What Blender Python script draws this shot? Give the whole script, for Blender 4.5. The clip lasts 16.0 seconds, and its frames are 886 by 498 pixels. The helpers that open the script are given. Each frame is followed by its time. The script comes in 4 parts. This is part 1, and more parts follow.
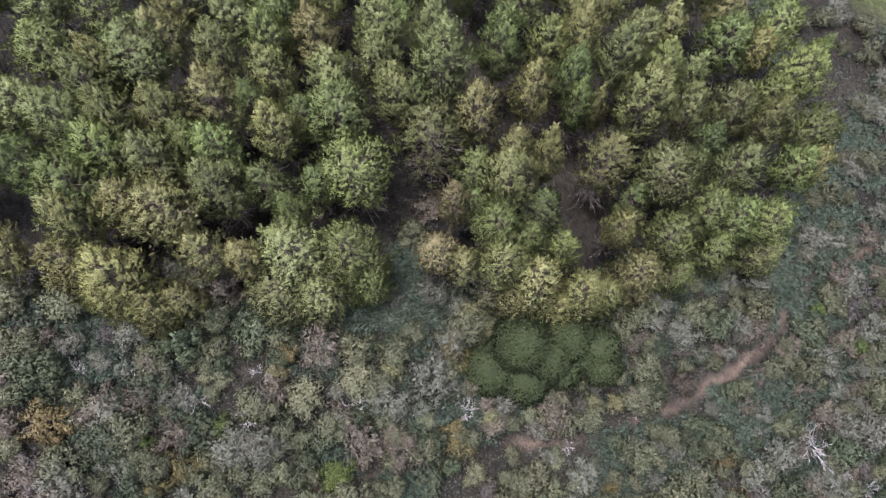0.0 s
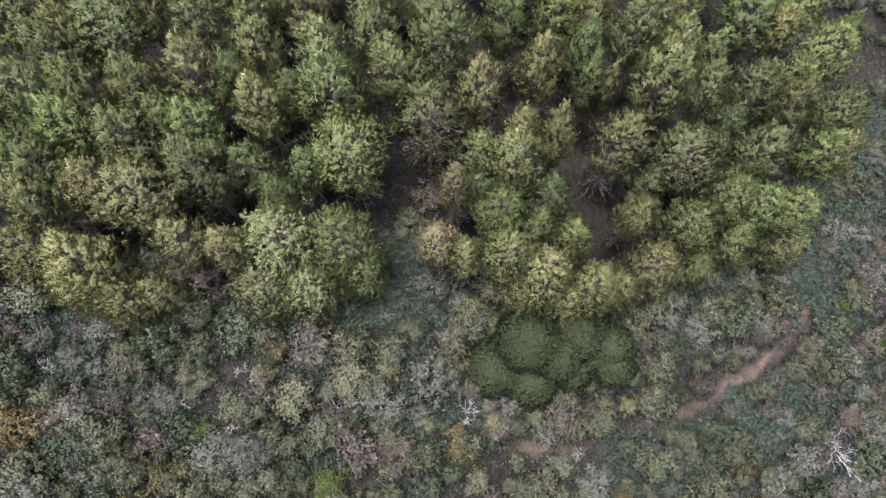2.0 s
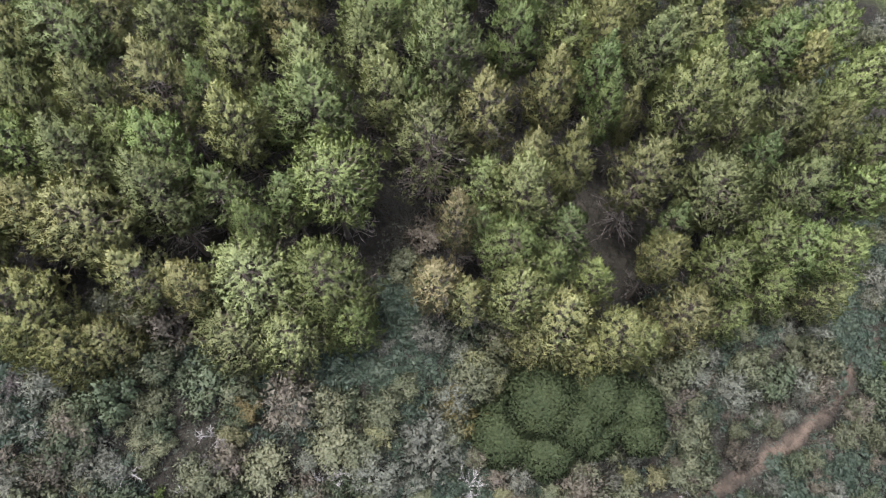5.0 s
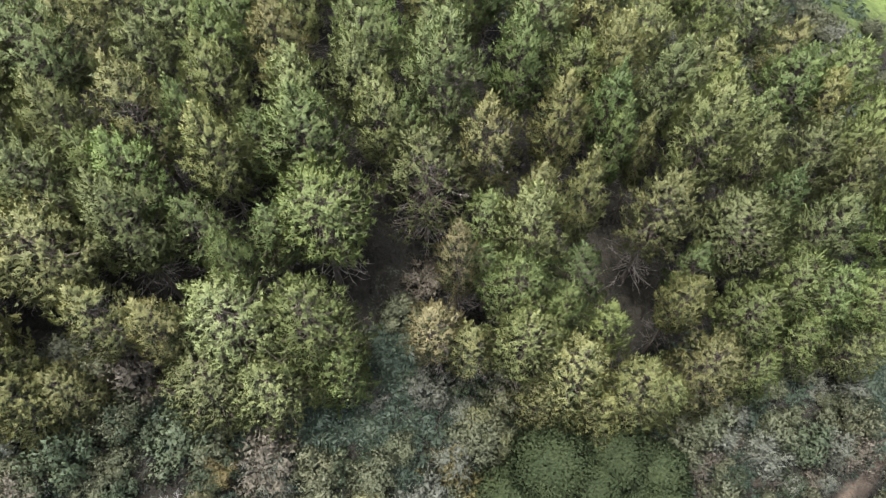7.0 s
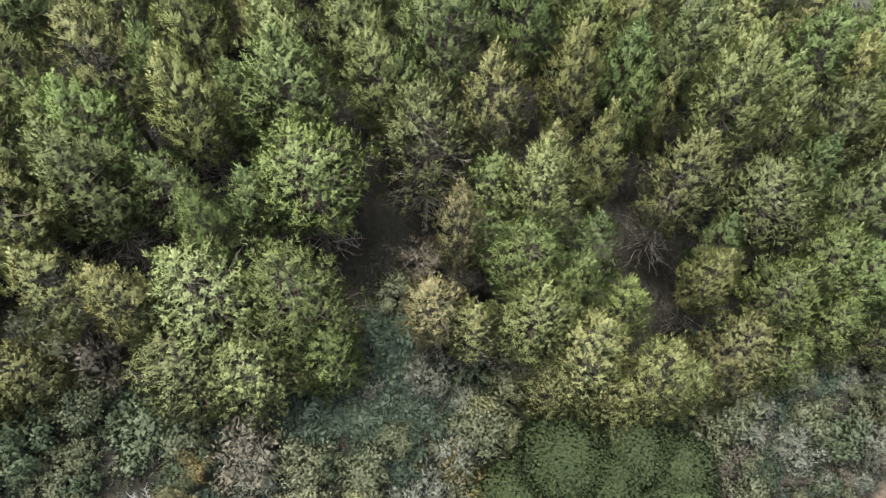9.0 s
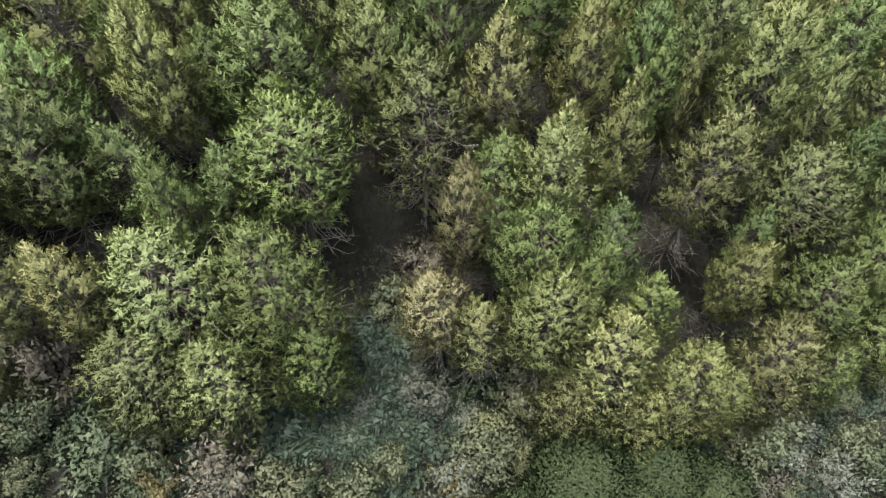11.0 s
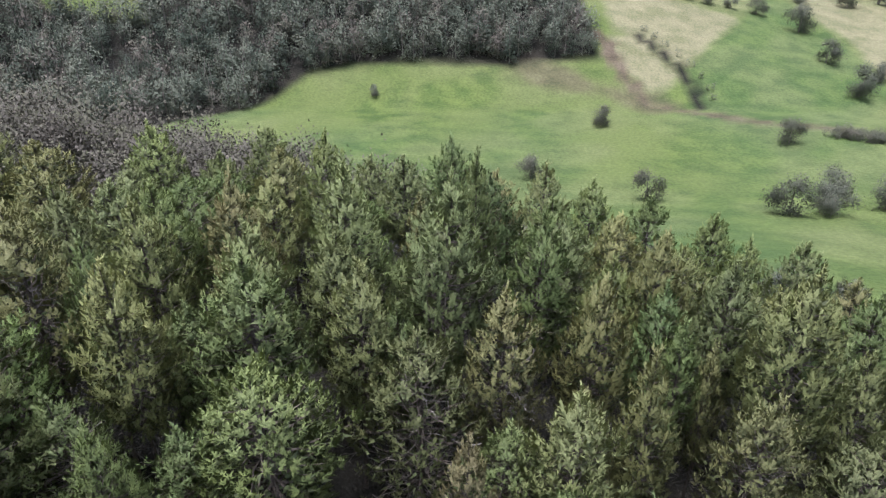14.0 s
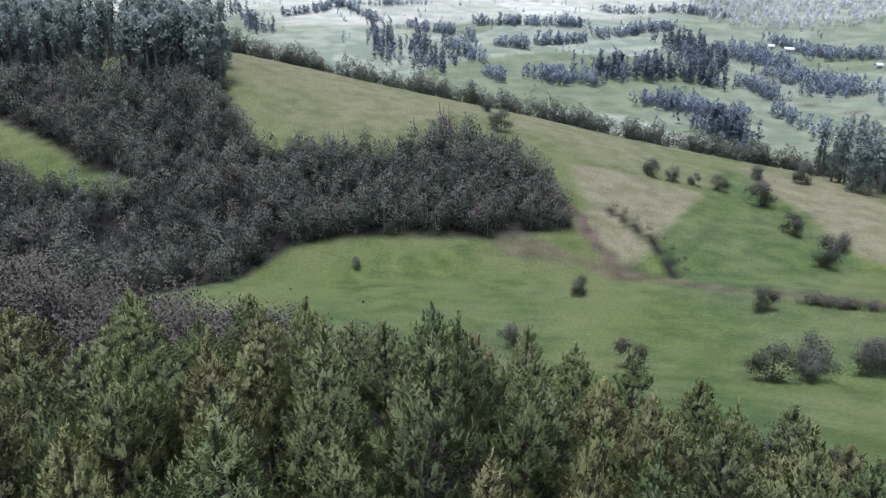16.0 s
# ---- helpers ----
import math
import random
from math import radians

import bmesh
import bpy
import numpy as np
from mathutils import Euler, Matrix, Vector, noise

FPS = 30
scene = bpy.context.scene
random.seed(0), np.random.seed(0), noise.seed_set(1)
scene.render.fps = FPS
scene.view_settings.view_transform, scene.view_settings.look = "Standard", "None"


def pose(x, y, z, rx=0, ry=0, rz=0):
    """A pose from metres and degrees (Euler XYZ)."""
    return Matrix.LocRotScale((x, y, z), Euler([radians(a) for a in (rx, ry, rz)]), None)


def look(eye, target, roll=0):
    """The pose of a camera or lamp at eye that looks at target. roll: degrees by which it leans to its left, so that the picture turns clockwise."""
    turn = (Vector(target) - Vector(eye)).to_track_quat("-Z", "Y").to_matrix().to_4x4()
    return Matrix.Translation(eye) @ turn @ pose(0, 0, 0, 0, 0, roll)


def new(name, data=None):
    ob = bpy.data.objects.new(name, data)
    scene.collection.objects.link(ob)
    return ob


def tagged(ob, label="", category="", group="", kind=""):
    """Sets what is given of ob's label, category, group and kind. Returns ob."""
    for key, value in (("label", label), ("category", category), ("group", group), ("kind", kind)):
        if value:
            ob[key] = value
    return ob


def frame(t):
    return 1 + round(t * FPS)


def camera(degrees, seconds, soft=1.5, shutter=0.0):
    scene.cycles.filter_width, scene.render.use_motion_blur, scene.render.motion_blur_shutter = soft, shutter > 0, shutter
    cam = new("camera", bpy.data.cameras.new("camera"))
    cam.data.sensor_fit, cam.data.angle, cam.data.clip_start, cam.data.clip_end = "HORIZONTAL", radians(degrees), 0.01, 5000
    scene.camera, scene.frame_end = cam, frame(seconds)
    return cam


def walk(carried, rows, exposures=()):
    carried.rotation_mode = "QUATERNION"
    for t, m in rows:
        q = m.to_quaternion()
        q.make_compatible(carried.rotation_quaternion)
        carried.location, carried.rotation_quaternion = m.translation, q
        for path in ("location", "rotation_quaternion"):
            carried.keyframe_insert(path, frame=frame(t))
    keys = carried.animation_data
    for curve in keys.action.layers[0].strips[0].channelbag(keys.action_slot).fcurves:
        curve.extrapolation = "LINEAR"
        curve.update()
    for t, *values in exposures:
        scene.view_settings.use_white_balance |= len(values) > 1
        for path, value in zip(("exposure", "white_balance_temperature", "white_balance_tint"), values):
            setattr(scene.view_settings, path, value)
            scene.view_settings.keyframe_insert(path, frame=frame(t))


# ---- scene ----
cam = camera(63.4, 16.0, soft=1.3, shutter=0.25)
METRES, EYE, TILT, LEAN, TURN = 25.0, 55.0, -74.0, 0.0, 0.0
ROWS = [
    (0.0, 0.0, 0.0, 0.0, 0.0, 0.0, -0.0),
    (0.5, -0.0002, 0.0337, -0.0072, -0.0, -0.01, -0.03),
    (1.0, -0.0002, 0.0681, -0.0149, 0.0, -0.01, -0.04),
    (1.5, -0.0007, 0.1041, -0.0233, -0.01, 0.06, -0.06),
    (2.0, -0.0011, 0.1401, -0.0319, -0.02, 0.22, -0.08),
    (2.5, -0.0019, 0.1773, -0.0418, -0.04, 0.53, -0.1),
    (3.0, -0.0028, 0.215, -0.0514, -0.07, 0.81, -0.11),
    (3.5, -0.0045, 0.2535, -0.0612, -0.13, 1.91, -0.12),
    (4.0, -0.0048, 0.291, -0.0702, -0.15, 3.27, -0.14),
    (4.5, -0.0048, 0.3282, -0.0788, -0.16, 4.6, -0.17),
    (7.0, -0.0026, 0.5088, -0.123, -0.16, 11.32, -0.32),
    (7.5, -0.0017, 0.5441, -0.1319, -0.13, 12.56, -0.34),
    (8.0, -0.0011, 0.5799, -0.1416, -0.11, 11.87, -0.33),
    (8.5, -0.0009, 0.6155, -0.1504, -0.12, 11.81, -0.34),
    (9.0, -0.0011, 0.6517, -0.1596, -0.11, 11.87, -0.34),
    (11.5, -0.001, 0.8462, -0.208, -0.06, 18.18, -0.57),
    (12.0, 0.0007, 0.8807, -0.215, -0.01, 24.84, -0.71),
    (12.5, 0.0004, 0.9054, -0.222, -0.06, 31.62, -0.78),
    (13.0, -0.0018, 0.928, -0.2286, -0.24, 38.59, -0.77),
    (13.5, -0.0013, 0.9507, -0.2389, -0.21, 43.19, -0.73),
    (14.0, -0.0014, 0.9559, -0.2382, -0.29, 43.71, -0.52),
    (14.5, -0.0022, 0.9585, -0.2371, -0.51, 47.3, -0.01),
    (15.0, -0.0024, 0.9618, -0.238, -0.68, 51.33, 0.4),
    (15.5, -0.0021, 0.9646, -0.2388, -0.82, 55.39, 0.77),
    (16.0, -0.0019, 0.9678, -0.2417, -0.87, 57.29, 0.96),
]
walk(cam, [(t, pose(0, 0, EYE, TILT, LEAN, TURN) @ pose(METRES * x, METRES * y, METRES * z, 90 + pitch, roll, yaw)) for t, x, y, z, yaw, pitch, roll in ROWS],
     exposures=[(0.0, 0.70, 5900, 26), (4.5, 0.76, 5930, 20), (9.0, 0.83, 6280, 9), (11.5, 0.86, 6200, 7), (12.5, 0.76, 6150, 11), (14.0, 0.31, 5680, 18), (15.0, -0.06, 5550, 21), (16.0, -0.40, 5400, 24)])

# ---- sky, sun ----
world = bpy.data.worlds.new("overcast_sky")
scene.world = world
world.use_nodes = True
sky_nodes = world.node_tree
sky = sky_nodes.nodes.new("ShaderNodeTexSky")
sky.sky_type, sky.sun_disc = "NISHITA", False
sky.sun_elevation, sky.sun_rotation = radians(82), radians(-94)
sky.air_density, sky.dust_density, sky.ozone_density = 1.0, 4.0, 1.0
cloud = sky_nodes.nodes.new("ShaderNodeHueSaturation")
cloud.inputs["Saturation"].default_value = 0.55
sky_nodes.links.new(sky.outputs["Color"], cloud.inputs["Color"])
# an overcast sky is three times as bright overhead as at the horizon
up = sky_nodes.nodes.new("ShaderNodeTexCoord")
split = sky_nodes.nodes.new("ShaderNodeSeparateXYZ")
sky_nodes.links.new(up.outputs["Generated"], split.inputs[0])
rise = sky_nodes.nodes.new("ShaderNodeMapRange")
rise.inputs["From Min"].default_value, rise.inputs["From Max"].default_value = 0.0, 1.0
rise.inputs["To Min"].default_value, rise.inputs["To Max"].default_value = 0.36, 1.95
sky_nodes.links.new(split.outputs["Z"], rise.inputs["Value"])
veil = sky_nodes.nodes.new("ShaderNodeVectorMath")
veil.operation = "SCALE"
sky_nodes.links.new(cloud.outputs["Color"], veil.inputs[0])
sky_nodes.links.new(rise.outputs["Result"], veil.inputs["Scale"])
sky_nodes.links.new(veil.outputs[0], sky_nodes.nodes["Background"].inputs["Color"])
sky_nodes.nodes["Background"].inputs["Strength"].default_value = 0.155

sun = new("sun", bpy.data.lights.new("sun", "SUN"))
sun.data.energy, sun.data.angle, sun.data.color = 3.3, radians(14), (1.0, 0.95, 0.87)
sun.matrix_world = look((-14, -1, 300), (0, 0, 300 - 105))

# ---- lie of the land ----
def step(a, b, v):
    t = np.clip((v - a) / (b - a), 0, 1)
    return t * t * (3 - 2 * t)


def ripple(x, y, size, seed):
    """Smooth random relief between -1 and 1, with forms about size metres across."""
    r, out = np.random.default_rng(seed), 0.0
    for k in range(6):
        a, p, q = r.uniform(0, 6.28), r.uniform(0, 6.28), r.uniform(0.7, 1.6) * 6.28 / size
        out = out + np.sin((x * np.cos(a) + y * np.sin(a)) * q / 2 + p + np.sin(x * q * 0.37 + k))
    return out / 3.4


def ground_z(x, y):
    """Height of the land: a wooded cross slope, a green hollow, a grazed hill and the far side of the valley."""
    x, y = np.asarray(x, float), np.asarray(y, float)
    slope = 3.9 + 0.07 * np.clip(y, -60, 42) - 14 * np.tanh(x / 48) + 0.35 * ripple(x, y, 9, 1)
    hollow = -21 - 0.115 * np.clip(y - 110, -10, 90) + 1.2 * ripple(x, y, 60, 2)
    w = step(28, 115, y)
    low = slope * (1 - w) + hollow * w
    crest_y = 312 - 0.2 * np.clip(x, -250, 350)
    crest_z = 5.5 - 0.19 * x
    crest_z = 32 - np.logaddexp(0, (32 - crest_z) / 6) * 6
    crest_z = -30 + np.logaddexp(0, (crest_z + 30) / 5) * 5
    t = (y - 168) / (crest_y - 168)
    rise = np.sin(np.clip(t, 0, 1) * np.pi / 2) ** 1.15
    hill = -27.7 + (crest_z + 27.7) * rise + 1.5 * ripple(x, y, 90, 3) * np.clip(t * 3, 0, 1) * np.clip(3 - 2.4 * t, 0, 1)
    hill = hill - np.clip(y - crest_y, 0, None) ** 1.25 * 0.14
    far = -30 + 0.175 * (y - 380) + 0.03 * np.clip(y - 1000, 0, None) + (6 * ripple(x, y, 260, 4) + 2.5 * ripple(x, y, 110, 5)) * step(360, 520, y)
    far = far + 150 * step(1200, 3200, y + 0.4 * x) * (1 + 0.4 * ripple(x, y, 900, 6))
    k = step(150, 178, y)
    z = low * (1 - k) + hill * k
    return np.where(y > crest_y, np.maximum(z, far), z)


# ---- materials ----
def shader(name):
    m = bpy.data.materials.new(name)
    m.use_nodes = True
    return m, m.node_tree.nodes, m.node_tree.links, m.node_tree.nodes["Principled BSDF"]


def mixed(nodes, links, fac, a, b):
    """A mix of two colours; each is a socket or a triple."""
    n = nodes.new("ShaderNodeMix")
    n.data_type = "RGBA"
    for key, v in ((0, fac), (6, a), (7, b)):
        if isinstance(v, (int, float)):
            n.inputs[key].default_value = v
        elif isinstance(v, tuple):
            n.inputs[key].default_value = (*v, 1)
        else:
            links.new(v, n.inputs[key])
    return n.outputs[2]


def grain(nodes, links, scale, detail=4.0, low=0.35, high=0.65, coords="Object"):
    tex = nodes.new("ShaderNodeTexCoord")
    n = nodes.new("ShaderNodeTexNoise")
    n.inputs["Scale"].default_value, n.inputs["Detail"].default_value = scale, detail
    links.new(tex.outputs[coords], n.inputs["Vector"])
    r = nodes.new("ShaderNodeMapRange")
    r.inputs["From Min"].default_value, r.inputs["From Max"].default_value = low, high
    links.new(n.outputs["Fac"], r.inputs["Value"])
    return r.outputs["Result"]


def leaf_material(name, dark, light, tip, through_light=0.15, rough=0.6, patches=0.9, gloss=0.25):
    """Foliage: each leaf or needle tuft its own shade, each plant its own tone, and patches of older growth."""
    m, nodes, links, bsdf = shader(name)
    geo, info = nodes.new("ShaderNodeNewGeometry"), nodes.new("ShaderNodeObjectInfo")
    c = mixed(nodes, links, geo.outputs["Random Per Island"], dark, light)
    patch = grain(nodes, links, patches, 2.0, 0.45, 0.75)
    c = mixed(nodes, links, patch, c, tip)
    hsv = nodes.new("ShaderNodeHueSaturation")
    links.new(c, hsv.inputs["Color"])
    v = nodes.new("ShaderNodeMapRange")
    v.inputs["To Min"].default_value, v.inputs["To Max"].default_value = 0.74, 1.26
    links.new(info.outputs["Random"], v.inputs["Value"])
    links.new(v.outputs["Result"], hsv.inputs["Value"])
    twist = nodes.new("ShaderNodeMapRange")
    twist.inputs["To Min"].default_value, twist.inputs["To Max"].default_value = 0.486, 0.514
    spin = nodes.new("ShaderNodeMath")
    spin.operation, spin.inputs[1].default_value = "MULTIPLY", 7.31
    frac = nodes.new("ShaderNodeMath")
    frac.operation = "FRACT"
    links.new(info.outputs["Random"], spin.inputs[0])
    links.new(spin.outputs[0], frac.inputs[0])
    links.new(frac.outputs[0], twist.inputs["Value"])
    links.new(twist.outputs["Result"], hsv.inputs["Hue"])
    links.new(hsv.outputs["Color"], bsdf.inputs["Base Color"])
    bsdf.inputs["Roughness"].default_value = rough
    bsdf.inputs["Specular IOR Level"].default_value = gloss
    tr = nodes.new("ShaderNodeBsdfTranslucent")
    links.new(hsv.outputs["Color"], tr.inputs["Color"])
    mix = nodes.new("ShaderNodeMixShader")
    mix.inputs[0].default_value = through_light
    links.new(bsdf.outputs[0], mix.inputs[1])
    links.new(tr.outputs[0], mix.inputs[2])
    links.new(mix.outputs[0], nodes["Material Output"].inputs["Surface"])
    return m


def bark_material(name, dark, light):
    m, nodes, links, bsdf = shader(name)
    links.new(mixed(nodes, links, grain(nodes, links, 7.0, 6.0), dark, light), bsdf.inputs["Base Color"])
    bsdf.inputs["Roughness"].default_value = 0.85
    bump = nodes.new("ShaderNodeBump")
    bump.inputs["Strength"].default_value, bump.inputs["Distance"].default_value = 0.6, 0.03
    links.new(grain(nodes, links, 20.0, 4.0), bump.inputs["Height"])
    links.new(bump.outputs[0], bsdf.inputs["Normal"])
    return m


NEEDLES = {
    # old needles, coloured darker to stand for shade deep in the crown
    "i": leaf_material("old_shaded_inner_needles", (0.069, 0.086, 0.032), (0.100, 0.120, 0.047), (0.096, 0.104, 0.044)),
    "g": leaf_material("green_needles", (0.138, 0.176, 0.059), (0.167, 0.211, 0.071), (0.189, 0.231, 0.073), 0.12),
    "b": leaf_material("grey_green_needles", (0.158, 0.187, 0.075), (0.189, 0.220, 0.089), (0.192, 0.222, 0.082), 0.12),
    "y": leaf_material("yellow_green_needles", (0.180, 0.194, 0.073), (0.213, 0.227, 0.084), (0.229, 0.234, 0.088), 0.12),
    "o": leaf_material("olive_needles", (0.183, 0.187, 0.075), (0.218, 0.220, 0.089), (0.238, 0.224, 0.093), 0.12),
    "d": leaf_material("dark_green_needles", (0.101, 0.137, 0.048), (0.125, 0.167, 0.059), (0.138, 0.174, 0.060), 0.12),
    "t": leaf_material("tan_needles", (0.233, 0.211, 0.105), (0.285, 0.255, 0.130), (0.263, 0.246, 0.110), 0.12),
}
SCRUB = {
    "mauve": leaf_material("mauve_twigs", (0.074, 0.067, 0.061), (0.136, 0.124, 0.112), (0.120, 0.113, 0.096)),
    "lone": leaf_material("pasture_tree_leaves", (0.104, 0.112, 0.086), (0.172, 0.178, 0.134), (0.170, 0.160, 0.126), 0.25, 0.8, 0.3, 0.0),
    "leaf": leaf_material("scrub_leaves", (0.084, 0.094, 0.053), (0.138, 0.150, 0.086), (0.154, 0.158, 0.088)),
    "dark": leaf_material("dark_scrub_leaves", (0.050, 0.066, 0.036), (0.078, 0.098, 0.054), (0.084, 0.098, 0.052)),
    "weed": leaf_material("low_weeds", (0.040, 0.045, 0.034), (0.085, 0.090, 0.068), (0.070, 0.084, 0.068), 0.15, 0.8, 0.6, 0.05),
    "grey": leaf_material("grey_twigs", (0.084, 0.090, 0.068), (0.164, 0.172, 0.132), (0.150, 0.158, 0.116)),
    "brown": leaf_material("brown_twigs", (0.070, 0.062, 0.046), (0.128, 0.114, 0.086), (0.116, 0.108, 0.072)),
    "fern": leaf_material("blue_green_fronds", (0.022, 0.037, 0.025), (0.060, 0.083, 0.055), (0.056, 0.074, 0.046)),
    "bright": leaf_material("bright_green_leaves", (0.050, 0.074, 0.020), (0.084, 0.118, 0.032), (0.080, 0.110, 0.030)),
    "ochre": leaf_material("ochre_leaves", (0.096, 0.080, 0.032), (0.148, 0.126, 0.052), (0.128, 0.118, 0.050)),
    "round": leaf_material("dense_green_leaves", (0.034, 0.048, 0.022), (0.056, 0.076, 0.034), (0.056, 0.074, 0.032), 0.15, 0.7, 0.9, 0.1),
    # hillside woods: leaf colours lightened to stand in for aerial haze
    "far": leaf_material("far_hazed_wood_leaves", (0.166, 0.184, 0.138), (0.200, 0.218, 0.164), (0.216, 0.216, 0.162), 0.3, 0.8, 0.22, 0.0),
    "far_brown": leaf_material("far_hazed_brown_leaves", (0.188, 0.170, 0.140), (0.222, 0.202, 0.168), (0.210, 0.204, 0.152), 0.3, 0.8, 0.22, 0.0),
    "far_dark": leaf_material("far_hazed_dark_leaves", (0.080, 0.098, 0.074), (0.108, 0.128, 0.096), (0.118, 0.130, 0.092), 0.3, 0.8, 0.22, 0.0),
    "dusk": leaf_material("brown_scrub_leaves", (0.072, 0.066, 0.055), (0.155, 0.138, 0.118), (0.130, 0.132, 0.085), 0.15, 0.8, 0.3, 0.0),
    "euc": leaf_material("eucalyptus_leaves", (0.190, 0.238, 0.205), (0.262, 0.310, 0.262), (0.268, 0.312, 0.255), 0.35, 0.8, 0.15, 0.0),
    # across the valley, distance haze is coloured into the leaves: bluer, then much paler
    "blue": leaf_material("hazed_valley_tree_leaves", (0.165, 0.205, 0.235), (0.210, 0.255, 0.280), (0.215, 0.265, 0.270), 0.38, 0.9, 0.02, 0.0),
    "mountain": leaf_material("hazed_mountain_forest_leaves", (0.520, 0.540, 0.540), (0.640, 0.660, 0.650), (0.680, 0.700, 0.670), 0.38, 0.9, 0.02, 0.0),
    "yellow": leaf_material("pale_yellow_leaves", (0.118, 0.120, 0.056), (0.206, 0.205, 0.106), (0.180, 0.182, 0.088)),
}
BARK = bark_material("brown_bark", (0.05, 0.04, 0.03), (0.16, 0.13, 0.10))
TWIG = bark_material("grey_bark", (0.10, 0.09, 0.075), (0.28, 0.25, 0.21))
DEAD = bark_material("bleached_bark", (0.22, 0.21, 0.195), (0.46, 0.445, 0.42))


def ground_material():
    """Turf, dry grass, shade-darkened leaf litter, hazed and sunlit far fields and the soil of the paths, each where
    the land's cover layers say.
    """
    m, nodes, links, bsdf = shader("hillside_ground")
    cover, wood = nodes.new("ShaderNodeAttribute"), nodes.new("ShaderNodeAttribute")
    cover.attribute_name, wood.attribute_name = "cover", "wood"
    part_of, litter = nodes.new("ShaderNodeSeparateColor"), nodes.new("ShaderNodeSeparateColor")
    links.new(cover.outputs["Color"], part_of.inputs[0])
    links.new(wood.outputs["Color"], litter.inputs[0])
    fine, mid, wide = grain(nodes, links, 1.6, 8.0), grain(nodes, links, 0.16, 9.0, 0.36, 0.64), grain(nodes, links, 0.045, 8.0, 0.42, 0.6)
    turf = mixed(nodes, links, mid, (0.068, 0.106, 0.030), (0.126, 0.164, 0.048))
    turf = mixed(nodes, links, wide, turf, (0.124, 0.156, 0.052))
    dry = mixed(nodes, links, mid, (0.179, 0.176, 0.096), (0.256, 0.237, 0.144))
    lush = mixed(nodes, links, mid, (0.063, 0.104, 0.034), (0.105, 0.148, 0.048))
    # leaf litter, darkened almost to black for the shade under trees and scrub
    shaded_floor = mixed(nodes, links, mid, (0.014, 0.014, 0.012), (0.030, 0.028, 0.022))
    soil = mixed(nodes, links, mid, (0.084, 0.064, 0.047), (0.146, 0.114, 0.085))
    # valley fields: haze is mixed into this paler green
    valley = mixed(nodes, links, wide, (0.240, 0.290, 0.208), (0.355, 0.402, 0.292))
    # pale colour that paints sunlight on the farthest fields
    sunlit = mixed(nodes, links, wide, (0.480, 0.510, 0.400), (0.620, 0.630, 0.510))
    c = mixed(nodes, links, part_of.outputs[2], turf, lush)
    c = mixed(nodes, links, part_of.outputs[1], c, dry)
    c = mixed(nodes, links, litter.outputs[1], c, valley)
    c = mixed(nodes, links, litter.outputs[2], c, sunlit)
    c = mixed(nodes, links, litter.outputs[0], c, shaded_floor)
    c = mixed(nodes, links, part_of.outputs[0], c, soil)
    speck = mixed(nodes, links, fine, (0.80, 0.81, 0.80), (1.12, 1.10, 1.08))
    mul = nodes.new("ShaderNodeMix")
    mul.data_type, mul.blend_type = "RGBA", "MULTIPLY"
    mul.inputs[0].default_value = 1.0
    links.new(c, mul.inputs[6])
    links.new(speck, mul.inputs[7])
    links.new(mul.outputs[2], bsdf.inputs["Base Color"])
    bsdf.inputs["Roughness"].default_value = 0.95
    bsdf.inputs["Specular IOR Level"].default_value = 0.1
    bump = nodes.new("ShaderNodeBump")
    bump.inputs["Strength"].default_value, bump.inputs["Distance"].default_value = 0.8, 0.25
    links.new(fine, bump.inputs["Height"])
    links.new(bump.outputs[0], bsdf.inputs["Normal"])
    return m


GROUND = ground_material()


# ---- mesh helpers ----
def unit(v):
    return v / (np.linalg.norm(v, axis=-1, keepdims=True) + 1e-9)


FACING = {}


